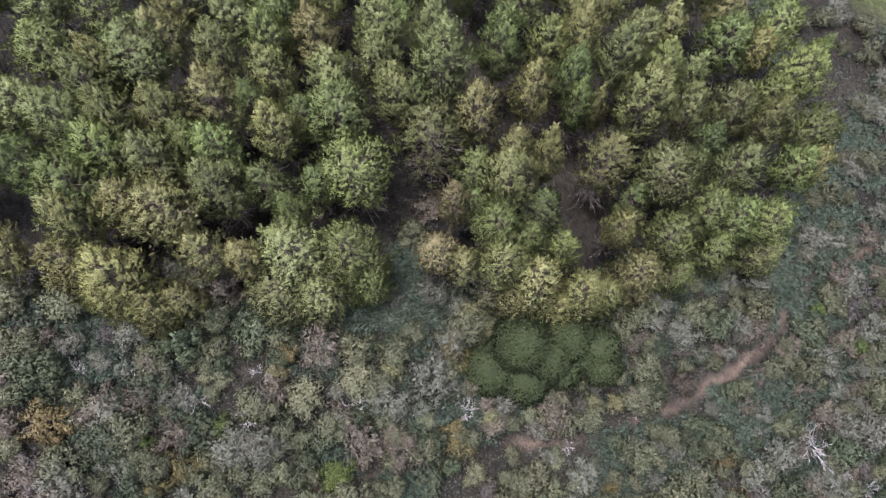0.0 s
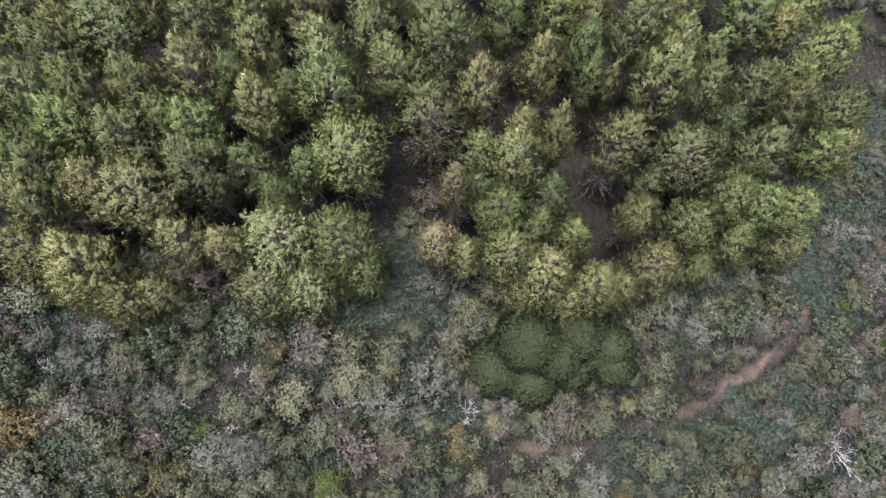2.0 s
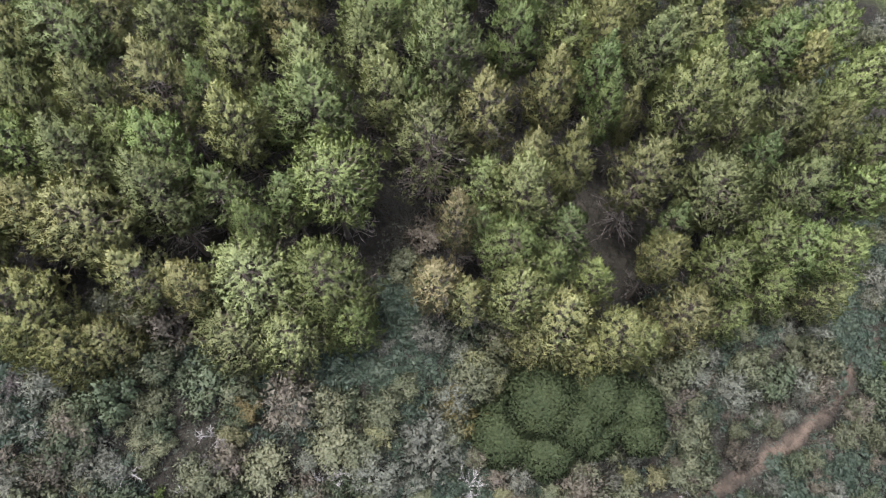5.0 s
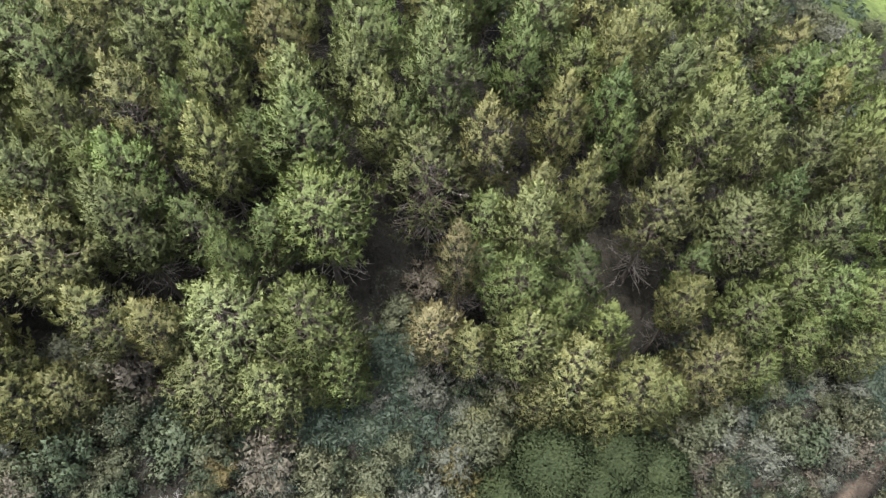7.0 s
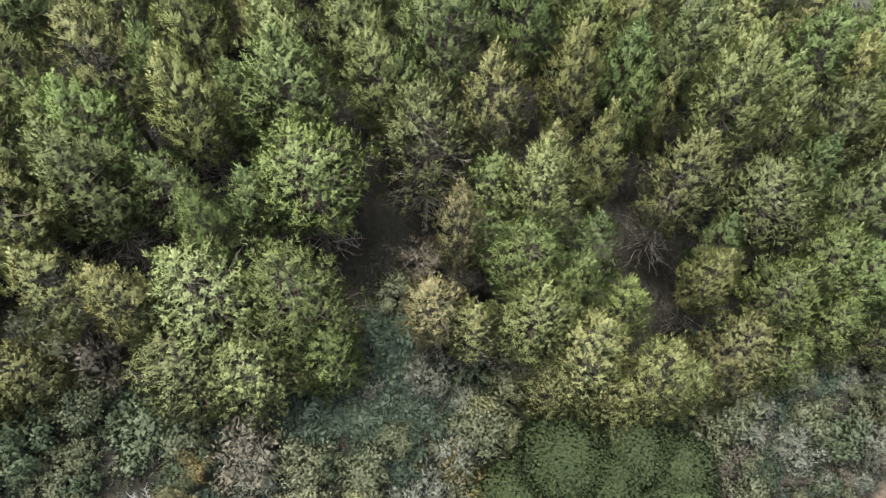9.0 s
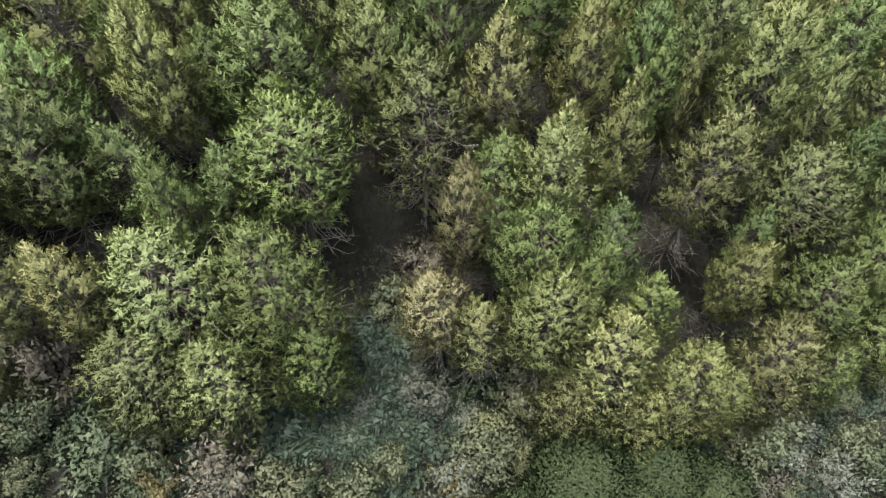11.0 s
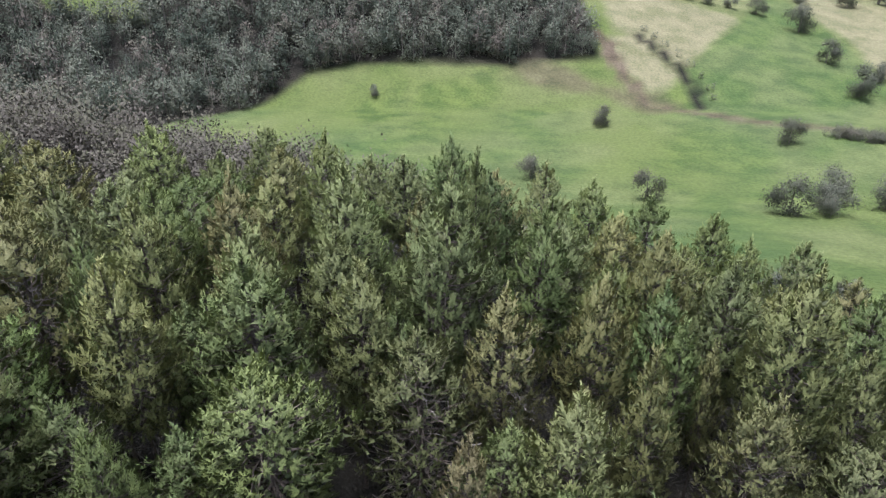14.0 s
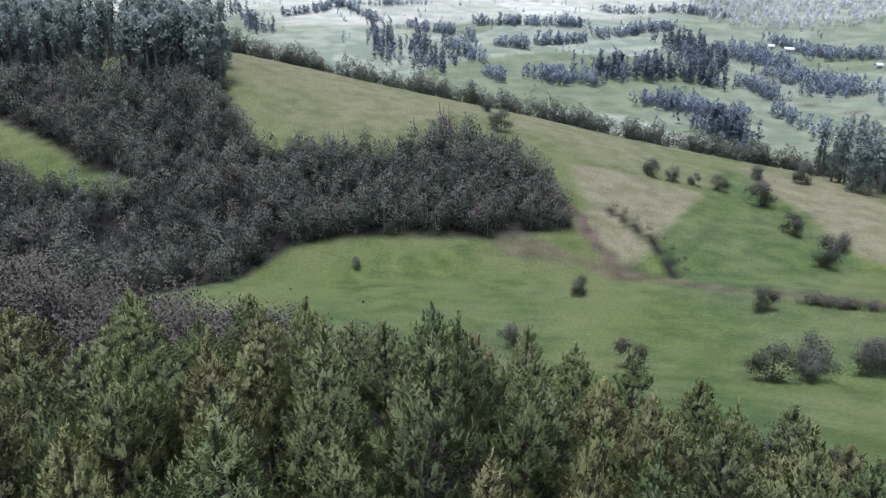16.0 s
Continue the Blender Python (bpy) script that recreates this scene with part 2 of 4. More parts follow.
class Geo:
    """Collects quads as arrays, for one mesh."""

    def __init__(self):
        self.v, self.f, self.n, self.soft = [], [], 0, []

    def add(self, v, f):
        self.v.append(np.asarray(v, float))
        self.f.append(np.asarray(f, int) + self.n)
        self.n += len(v)
        return self

    def cards(self, base, way, length, width, rng, droop=0.0, facing=None):
        """Leaf blades: a pointed blade from base along way, turned at random about its own line. facing: the way its tuft of leaves faces as a whole."""
        n = len(base)
        roll = rng.normal(size=(n, 3))
        if facing is not None:
            facing = unit(facing)
            roll = facing + 0.45 * roll
        side = unit(np.cross(roll, way))
        length, width = np.broadcast_to(length, n)[:, None], np.broadcast_to(width, n)[:, None]
        tip = base + way * length - np.array((0, 0, 1.0)) * length * droop
        if facing is not None:
            turned = np.sum(np.cross(way, side) * facing, 1) > 0
            side = np.where(turned[:, None], -side, side)
            self.soft.append(np.repeat(facing, 3, 0))
        low = base + way * length * 0.12
        v = np.stack([low - side * width / 2, low + side * width / 2, tip], 1).reshape(-1, 3)
        return self.add(v, np.arange(3 * n).reshape(n, 3))

    def tube(self, pts, radii, sides=5):
        pts = np.asarray(pts, float)
        along = np.gradient(pts, axis=0)
        along /= np.linalg.norm(along, axis=1)[:, None] + 1e-9
        ref = np.where(np.abs(along[:, 2:]) > 0.9, [[1.0, 0, 0]], [[0, 0, 1.0]])
        a = np.cross(along, ref)
        a /= np.linalg.norm(a, axis=1)[:, None] + 1e-9
        b = np.cross(along, a)
        ang = np.arange(sides) * 2 * np.pi / sides
        ring = a[:, None] * np.cos(ang)[None, :, None] + b[:, None] * np.sin(ang)[None, :, None]
        v = (pts[:, None] + ring * np.asarray(radii, float)[:, None, None]).reshape(-1, 3)
        f = [(i * sides + j, i * sides + (j + 1) % sides, (i + 1) * sides + (j + 1) % sides, (i + 1) * sides + j)
             for i in range(len(pts) - 1) for j in range(sides)]
        return self.add(v, f)

    def mesh(self, name, material, smooth=False):
        v, f = np.concatenate(self.v), np.concatenate(self.f)
        me = bpy.data.meshes.new(name)
        me.vertices.add(len(v))
        me.vertices.foreach_set("co", v.ravel())
        me.loops.add(f.size)
        me.loops.foreach_set("vertex_index", f.ravel())
        me.polygons.add(len(f))
        me.polygons.foreach_set("loop_start", np.arange(0, f.size, f.shape[1]))
        me.polygons.foreach_set("use_smooth", np.full(len(f), smooth))
        me.update(calc_edges=True)
        me.materials.append(material)
        if self.soft:
            FACING[me.name] = np.concatenate(self.soft)
            me.normals_split_custom_set_from_vertices(FACING[me.name])
        return me


def part(name, mesh, parent, label=""):
    ob = new(name, mesh)
    ob.parent = parent
    return tagged(ob, label=label)


def thing(name, parts, at, label, category, group="", scale=1.0, turn=0.0, tall=1.0, lean=(0, 0)):
    """An Empty at its foot with one mesh a part; parts: name, mesh and, where it differs from the mesh's own, the material."""
    root = new(name)
    root.empty_display_size = 0.3
    root.matrix_basis = Matrix.LocRotScale(at, Euler((lean[0], lean[1], turn)), (scale, scale, scale * tall))
    for pname, mesh, *rest in parts:
        ob = part(pname, mesh, root)
        if pname == "dead_wood":
            tagged(ob, label="grey leafless lower boughs", kind="stuff")
        if rest:
            ob.material_slots[0].link = "OBJECT"
            ob.material_slots[0].material = rest[0]
    return tagged(root, label, category, group)


# ---- ground ----
def inside(x, y, poly):
    """How far inside a plan polygon, in metres (minus: outside)."""
    x, y = np.asarray(x, float), np.asarray(y, float)
    odd, best = np.zeros(x.shape, bool), np.full(x.shape, 1e9)
    for (x0, y0), (x1, y1) in zip(poly, poly[1:] + poly[:1]):
        cross = (y0 > y) != (y1 > y)
        odd ^= cross & (x < (x1 - x0) * (y - y0) / (y1 - y0 + 1e-12) + x0)
        best = np.minimum(best, beside(x, y, ((x0, y0), (x1, y1))))
    return np.where(odd, best, -best)


def beside(x, y, line):
    """Distance from a line of plan points."""
    best = np.full(np.shape(x), 1e9)
    for (x0, y0), (x1, y1) in zip(line, line[1:]):
        dx, dy = x1 - x0, y1 - y0
        t = np.clip(((x - x0) * dx + (y - y0) * dy) / (dx * dx + dy * dy + 1e-12), 0, 1)
        best = np.minimum(best, np.hypot(x - x0 - t * dx, y - y0 - t * dy))
    return best


PLANTATION = [(-60, 11.7), (-20, 10.1), (-9, 11.9), (-3.6, 12.5), (-2.8, 17.0), (-1.6, 17.0), (-0.8, 13.0), (5, 11.7), (10, 10.8), (17, 14.8), (23, 16.0), (27, 20.0), (29.5, 25.1), (28, 32.0), (18, 37.5), (8, 38.5), (-5, 38), (-9, 36.5), (-16, 34), (-30, 31.5), (-60, 30)]
HILL_WOOD = [(-126.8, 162.5), (-199.3, 278.0), (-153.0, 267.8), (-74.0, 271.8), (-65.0, 250.4), (-52.7, 226.9), (-35.9, 232.9), (-13.8, 228.3), (8.4, 249.0), (21.7, 242.9), (40.4, 221.2), (41.2, 191.2), (15.8, 186.0), (-8.5, 186.9), (-23.5, 185.2), (-34.8, 181.2), (-43.8, 168.7), (-65.9, 143.2)]
CLEARING = [(-148.2, 236.9), (-136.1, 234.1), (-111.5, 221.6), (-101.4, 213.1), (-86.1, 209.2), (-82.7, 201.6), (-95.5, 201.9), (-112.7, 205.4), (-125.7, 212.8), (-137.8, 217.3)]
DRY_UPPER = [(45.7, 236.3), (63.6, 239.3), (91.1, 228.6), (62.9, 187.3), (53.1, 205.8), (46.7, 207.8)]
DRY_LOWER = [(45.2, 204.0), (53.1, 205.8), (61.7, 185.7), (51.8, 173.8), (46.4, 186.0), (41.7, 194.2)]
DRY_EAST = [(118.9, 273.8), (135.1, 261.1), (153.1, 254.8), (153.3, 231.9), (156.0, 199.7), (120.6, 177.9), (116.6, 183.5), (119.8, 217.8), (117.1, 235.9)]
LUSH_FIELD = [(112.7, 264.1), (117.9, 217.7), (114.7, 177.5), (85.5, 150.5), (59.8, 169.0), (62.9, 187.3), (91.1, 228.6)]
GULLY = [(53.1, 205.8), (57.1, 198.0), (61.0, 188.8), (62.9, 176.9), (61.2, 169.1)]
FARM_TRACK = [(41.7, 203.5), (43.6, 195.9), (46.5, 183.1), (49.2, 169.1), (60.6, 163.3), (70.2, 153.6), (84.2, 148.1), (100.0, 139.4)]
HEDGE = [(80.5, 142.0), (86.6, 138.2), (93.3, 135.6), (104.0, 131.0), (116.0, 126.5)]
FOOTPATH = [(-9, -2.6), (-1.9, -0.6), (0.6, -0.0), (4.6, 0.6), (9.7, 1.1), (12.4, 1.9), (15.1, 2.4), (17.9, 3.6), (19.4, 4.5), (22.5, 6.0), (25.2, 8.0), (26.9, 9.8), (29.2, 12.3), (32.9, 15.3), (37.7, 17.4), (46, 19)]



def fern_ground(x, y):
    """How strongly ferns, not shrubs, hold the ground: below the alley, along the foot of the pines and beyond the path."""
    alley = np.clip(1.9 - beside(x, y, [(-7.0, 10.2), (-2.6, 12.2), (-1.0, 9.0), (-1.6, 7.4)]), 0, 1)
    strip = np.clip(1.6 - np.abs(np.asarray(y) - 9.0 - 1.2 * ripple(x, y, 9, 41)), 0, 1) * (np.asarray(x) < -3)
    east = np.clip(3.0 - beside(x, y, [(27.5, 11.5), (31.3, 17.2), (36.0, 26.0)]), 0, 1) + np.clip(2.0 - beside(x, y, [(22, 3.0), (27, 4.5)]), 0, 1)
    return np.clip(alley + strip + east, 0, 1)


field_rng = np.random.default_rng(11)
FIELD_SEEDS = np.stack([field_rng.uniform(-900, 1100, 240), field_rng.uniform(370, 1900, 240)], 1)


def field_of(x, y):
    """The valley's fields: number of the field, and the distance to its hedge."""
    d = np.hypot(np.ravel(x)[:, None] - FIELD_SEEDS[:, 0], (np.ravel(y)[:, None] - FIELD_SEEDS[:, 1]) * 1.0)
    near = np.argpartition(d, 1, axis=1)[:, :2]
    dd = np.take_along_axis(d, near, 1)
    order = np.argsort(dd, 1)
    near, dd = np.take_along_axis(near, order, 1), np.take_along_axis(dd, order, 1)
    return near[:, 0].reshape(np.shape(x)), ((dd[:, 1] - dd[:, 0]) / 2).reshape(np.shape(x))


def ground_sheet():
    spread = lambda *runs: np.unique(np.concatenate([np.arange(a, b, s) for a, b, s in runs]))
    xs = spread((-4200, -900, 110), (-900, -160, 22), (-160, -44, 3.2), (-44, 46, 0.8), (46, 180, 2.6), (180, 700, 14), (700, 4300, 110))
    ys = spread((-1500, -60, 90), (-60, -20, 3), (-20, 34, 0.8), (34, 340, 2.8), (340, 1100, 8), (1100, 4600, 70))
    X, Y = np.meshgrid(xs, ys)
    Z = ground_z(X, Y)
    w, h = len(xs), len(ys)
    i = np.arange(w * h).reshape(h, w)
    f = np.stack([i[:-1, :-1], i[:-1, 1:], i[1:, 1:], i[1:, :-1]], -1).reshape(-1, 4)
    me = Geo().add(np.stack([X, Y, Z], -1).reshape(-1, 3), f).mesh("ground", GROUND, smooth=True)
    fray = 0.5 * ripple(X, Y, 5, 21) + 0.3 * ripple(X, Y, 2.2, 22)
    soft = lambda d, s=1.0: np.clip(d / s + 0.5, 0, 1)
    soil = np.maximum(soft(np.where((X > 17) & (X < 28), 0.22, 0.15) + 0.3 * fray - beside(X, Y, FOOTPATH), 0.6), 0.9 * soft(2.1 + 2.4 * fray - beside(X, Y, FARM_TRACK), 2.2))
    dry = np.zeros_like(X)
    for p in (DRY_UPPER, DRY_LOWER, DRY_EAST):
        dry = np.maximum(dry, soft(inside(X, Y, p) + fray, 2.5) * 0.9)
    pale = step(200, 270, Y) * (0.30 + 0.35 * soft(ripple(X, Y, 45, 23) + 0.4, 1.5))
    dry = np.maximum(dry, pale)
    lush = np.maximum(soft(inside(X, Y, LUSH_FIELD), 2.5), soft(ripple(X, Y, 40, 24), 1.2) * (Y < 165))
    dry = dry * (1 - 0.95 * soft(inside(X, Y, LUSH_FIELD), 2.0))
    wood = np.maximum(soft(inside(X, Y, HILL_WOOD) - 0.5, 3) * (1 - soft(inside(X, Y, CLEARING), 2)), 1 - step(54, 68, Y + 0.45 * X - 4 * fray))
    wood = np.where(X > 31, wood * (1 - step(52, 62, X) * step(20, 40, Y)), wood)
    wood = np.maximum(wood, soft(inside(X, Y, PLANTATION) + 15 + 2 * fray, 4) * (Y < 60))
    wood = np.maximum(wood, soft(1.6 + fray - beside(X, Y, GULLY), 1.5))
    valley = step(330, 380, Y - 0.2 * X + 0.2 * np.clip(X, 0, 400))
    who, hedge = field_of(X, Y)
    tone = np.random.default_rng(5).uniform(0, 1, len(FIELD_SEEDS))[who]
    dry = np.where(Y > 360, 0, dry)
    lane = [(300, 660), (289, 635), (286, 612), (262, 560), (250, 515), (264, 501), (272, 475), (300, 440)]
    marsh = soft(3.5 + 3 * ripple(X, Y, 12, 25) - beside(X, Y, [(18, 186), (38, 178), (50, 170)]), 5) * 0.6
    dry = np.where(Y < 345, np.maximum(dry, 0.16 * soft(ripple(X, Y, 30, 26) + 0.8 * ripple(X, Y, 9, 27) - 0.2, 1.0)), dry)
    soil = np.maximum(np.maximum(soil, marsh), 0.8 * soft(2.5 - beside(X, Y, lane), 3))
    # where the farthest fields are coloured as if in sun
    sunlit = step(760, 860, Y + 60 * ripple(X, Y, 200, 28)) * (X < 0.36 * Y)
    rows = np.stack([soil, dry, lush, np.ones_like(X)], -1), np.stack([wood * (Y < 345), valley * (0.35 + 0.65 * tone) * (1 - sunlit), sunlit * (0.55 + 0.45 * tone), np.ones_like(X)], -1)
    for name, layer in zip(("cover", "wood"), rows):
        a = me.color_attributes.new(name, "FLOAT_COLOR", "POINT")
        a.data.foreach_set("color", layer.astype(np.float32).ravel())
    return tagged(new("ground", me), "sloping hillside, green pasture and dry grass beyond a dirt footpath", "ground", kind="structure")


ground_sheet()


# ---- pines ----
def pine_meshes(seed, height, radius, low, boughs, shape=0.6, bare=30, gap=0.0, foot=0.52, clusters=3):
    """Trunk with its boughs, needle crown, inner needles and dead lower boughs of a young pine.
    low: where the green crown begins; bare: dead boughs below it; gap: how thin the crown is."""
    rng = np.random.default_rng(seed)
    bend = rng.normal(0, 0.12, 2)
    axis = lambda h: np.stack([bend[0] * np.sin(h * 3), bend[1] * np.sin(h * 2.3 + 1), h * height], -1)
    hs = np.linspace(-0.03, 0.985, 9)
    wood, dead = Geo().tube(axis(hs), 0.14 * (1.02 - hs) ** 0.8 + 0.012, 7), Geo()
    lobes = rng.uniform(0, 6.28, 5)

    def reach(t, a):
        body = 1.06 * (1 - t ** 1.25) ** shape * (foot + (1 - foot) * np.clip(t * 2.6, 0, 1))
        bumps = 1 + 0.11 * np.sin(3 * a + lobes[0] + 7 * t) + 0.09 * np.sin(5 * a + lobes[1] - 11 * t) + 0.08 * np.sin(2 * a + lobes[2] + 19 * t)
        return radius * (body + 0.05) * bumps

    def bough(geo, h0, t, a, r, thick, sag=0.0):
        s = np.linspace(0, 1, 4)
        lift = (0.10 + 0.40 * t - sag) * r
        p = axis(np.full(4, h0)) + np.stack([np.cos(a) * r * s, np.sin(a) * r * s, lift * s ** 1.6 - 0.3 * r * (1 - t) * s * (1 - s)], -1)
        p[1:3] += rng.normal(0, 0.05 * r, (2, 3))
        geo.tube(p, thick * (1 - s) + 0.007, 3)
        return p

    def twigs(p, n, long):
        """Bare side twigs that fork off a leafless bough."""
        for _ in range(n):
            s = rng.uniform(0.25, 1.0)
            k = min(int(s * 3), 2)
            foot_of = p[k] + (p[k + 1] - p[k]) * (s * 3 - k)
            d = unit(unit(p[-1] - p[0]) * 0.7 + rng.normal(0, 0.55, 3))
            dead.tube(np.stack([foot_of, foot_of + d * long * rng.uniform(0.4, 1.0) * (1.2 - 0.7 * s)]), (0.011, 0.006), 3)

    # upright shoots in clusters along the outer half of each bough, over a lumpy cone
    base, way, size, out, core, core_out = [], [], [], [], [], []
    for k in range(boughs):
        t, a = 1 - ((k + rng.uniform(0, 0.9)) / boughs) ** 0.66, k * 2.399 + rng.normal(0, 0.22)
        r = reach(t, a) * rng.uniform(0.82, 1.05)
        if rng.uniform() < gap * (1.25 - t):
            twigs(bough(dead, low + (1 - low) * t - 0.05, t, a, r * rng.uniform(0.7, 1.0), 0.022), 6, 0.7)
            continue
        p = bough(wood, low + (1 - low) * t - 0.05, t, a, r, 0.034)
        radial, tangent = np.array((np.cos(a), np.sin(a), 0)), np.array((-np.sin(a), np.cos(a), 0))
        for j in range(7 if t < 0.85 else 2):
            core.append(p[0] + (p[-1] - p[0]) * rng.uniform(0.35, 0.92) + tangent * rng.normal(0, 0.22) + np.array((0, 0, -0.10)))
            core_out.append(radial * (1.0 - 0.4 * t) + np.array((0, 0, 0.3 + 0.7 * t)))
        for c in range(clusters):
            along = 1.02 if c == 0 else rng.uniform(0.45, 0.95)
            mid = p[0] + (p[-1] - p[0]) * along + tangent * (rng.normal(0, 0.10 + 0.20 * min(r, 1.6)) if c else 0)
            for j in range(int(rng.integers(2, 5))):
                base.append(mid + rng.normal(0, 0.13, 3) * np.array((1, 1, 0.6)) - np.array((0, 0, 0.12)))
                way.append(radial * (0.20 + 0.42 * (1 - t)) + np.array((0, 0, 1.0)) + rng.normal(0, 0.20, 3))
                size.append(rng.uniform(0.70, 1.25))
                out.append(radial * (1.0 - 0.45 * t) + np.array((0, 0, 1.35 * t - 0.25)))
    for k in range(bare):
        t = rng.uniform(0.30, 1.0)
        p = bough(dead, low * t, 0.0, k * 2.399 + rng.normal(0, 0.4), radius * rng.uniform(0.35, 0.85), 0.015, rng.uniform(0, 0.30))
        twigs(p, 6, 0.8)
    for k in range(16):
        base.append(axis(np.array(0.84 + 0.15 * k / 16)) + rng.normal(0, 0.05, 3))
        way.append(np.array((0, 0, 1.0)) + rng.normal(0, 0.18, 3)), size.append(1.15), out.append(np.array((0, 0, 1.0)))
    base, way, size, out = np.array(base), unit(np.array(way)), np.array(size), np.array(out)
    # needles stand off each shoot all round, shorter towards its tip
    blades = 15
    n = len(base) * blades
    b, w, sz, o = np.repeat(base, blades, 0), np.repeat(way, blades, 0), np.repeat(size, blades), np.repeat(out, blades, 0)
    along = np.tile((np.arange(blades) + 0.3) / blades, len(base)) + rng.uniform(-0.03, 0.03, n)
    off = rng.normal(size=(n, 3))
    off = unit(off - w * np.sum(off * w, 1, keepdims=True))
    blade = unit(w * (0.55 + 0.9 * along)[:, None] + off * (1.15 - 0.75 * along)[:, None])
    stem = b + w * (along * 0.40 * sz)[:, None]
    crown = Geo().cards(stem, blade, (0.225 - 0.06 * along) * sz * rng.uniform(0.8, 1.2, n), 0.055 * sz, rng, 0.05, unit(o) + off * 0.18 + rng.normal(0, 0.06, (n, 3)))
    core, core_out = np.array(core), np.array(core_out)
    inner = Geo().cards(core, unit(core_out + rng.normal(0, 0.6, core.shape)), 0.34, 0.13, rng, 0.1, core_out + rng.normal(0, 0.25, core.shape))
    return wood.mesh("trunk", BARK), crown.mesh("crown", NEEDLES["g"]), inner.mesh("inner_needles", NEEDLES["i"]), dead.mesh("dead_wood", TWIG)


PINES = {
    "full": [pine_meshes(s, 11, 2.2, 0.46, 100, 0.90, foot=0.30) for s in (1, 2, 3, 4)],
    "round": [pine_meshes(s, 11, 2.35, 0.50, 118, 0.66, foot=0.32) for s in (5, 6)],
    "slim": [pine_meshes(s, 11, 1.55, 0.46, 70, 0.92, foot=0.30) for s in (7, 8)],
    "thin": [pine_meshes(s, 11, 2.2, 0.43, 96, 0.84, 40, 0.20, foot=0.4) for s in (9, 10, 11)],
    "sparse": [pine_meshes(s, 11, 2.7, 0.34, 104, 0.76, 44, 0.22, 0.8) for s in (15, 16)],
    "edge": [pine_meshes(s, 11, 2.55, 0.22, 150, 0.70, 6, 0.0, 0.7) for s in (12, 13, 14)],
}
WORDS = {
    "g": "fresh green", "b": "grey-green", "y": "yellow-green", "o": "olive", "d": "dark green", "t": "tan",
}
SHAPES = {
    "full": "pine with a dense conical crown, standing in the plantation", "round": "pine with a broad rounded crown, standing in the plantation",
    "sparse": "pine, half bare, with long grey leafless boughs",
    "edge": "pine with boughs to the ground, at the forest edge",
    "slim": "slim young pine with a narrow crown, between taller pines", "thin": "pine with thinning needles and bare grey lower boughs",
}
# plan x, y, height of the tip, breadth against the pattern, and its crown and colour
FRONT_ROW = [
    (-9.4, 11.9, 16.2, 1.15, "edge b"), (-5.5, 11.9, 17.0, 0.98, "edge g"), (-0.1, 12.6, 12.8, 0.80, "thin t"), (3.2, 13.8, 15.4, 0.82, "round g"),
    (3.9, 11.8, 14.4, 0.82, "round y"), (5.5, 13.1, 14.6, 0.70, "full g"), (6.1, 10.9, 13.2, 0.90, "edge o"), (9.4, 10.2, 11.9, 0.76, "edge y"),
    (12.0, 14.7, 11.6, 0.62, "round y"), (13.4, 12.0, 10.4, 0.86, "edge o"), (16.0, 14.4, 10.4, 0.92, "round g"), (21.2, 16.6, 9.0, 0.85, "edge g"),
    (23.4, 16.2, 8.8, 0.85, "round g"), (-11.8, 11.2, 17.0, 0.66, "full o"), (-9.0, 13.9, 17.4, 0.58, "full g"), (-18.5, 9.8, 19.4, 0.9, "edge y"),
    (-15.9, 13.2, 19.6, 1.0, "round o"), (1.4, 12.0, 11.6, 0.72, "thin o"),
]
SECOND_ROW = [
    (-13.0, 14.8, 19.9, 0.95, "full b"), (-5.7, 16.6, 16.9, 1.18, "round g"), (0.8, 15.6, 16.0, 0.58, "thin t"), (4.2, 17.0, 15.9, 0.95, "full b"),
    (7.1, 18.5, 16.4, 0.80, "slim y"), (11.0, 19.1, 14.3, 1.0, "thin o"), (15.2, 18.9, 12.2, 1.1, "round b"), (21.2, 19.8, 11.0, 0.90, "round b"),
    (25.9, 20.4, 8.8, 0.90, "full g"), (-13.0, 17.0, 19.6, 0.90, "full g"), (-20.8, 17.4, 19.0, 0.9, "full g"), (-16.6, 16.0, 20.4, 0.95, "full b"),
]
THIRD_ROW = [
    (-10.0, 18.3, 19.6, 0.80, "full y"), (-6.5, 19.8, 18.8, 1.12, "full d"), (-0.9, 19.9, 16.2, 1.0, "sparse b"), (2.3, 21.4, 16.9, 0.90, "thin o"),
    (5.8, 23.0, 16.2, 0.85, "full y"), (9.0, 22.6, 14.6, 0.75, "slim g"), (13.2, 22.3, 16.9, 1.12, "full y"), (17.3, 23.5, 12.5, 0.75, "full b"),
    (20.6, 24.0, 12.0, 0.95, "full b"), (23.6, 23.3, 11.0, 0.85, "full y"), (27.8, 23.6, 8.9, 0.95, "round g"), (-13.4, 20.4, 20.4, 0.95, "thin o"),
]
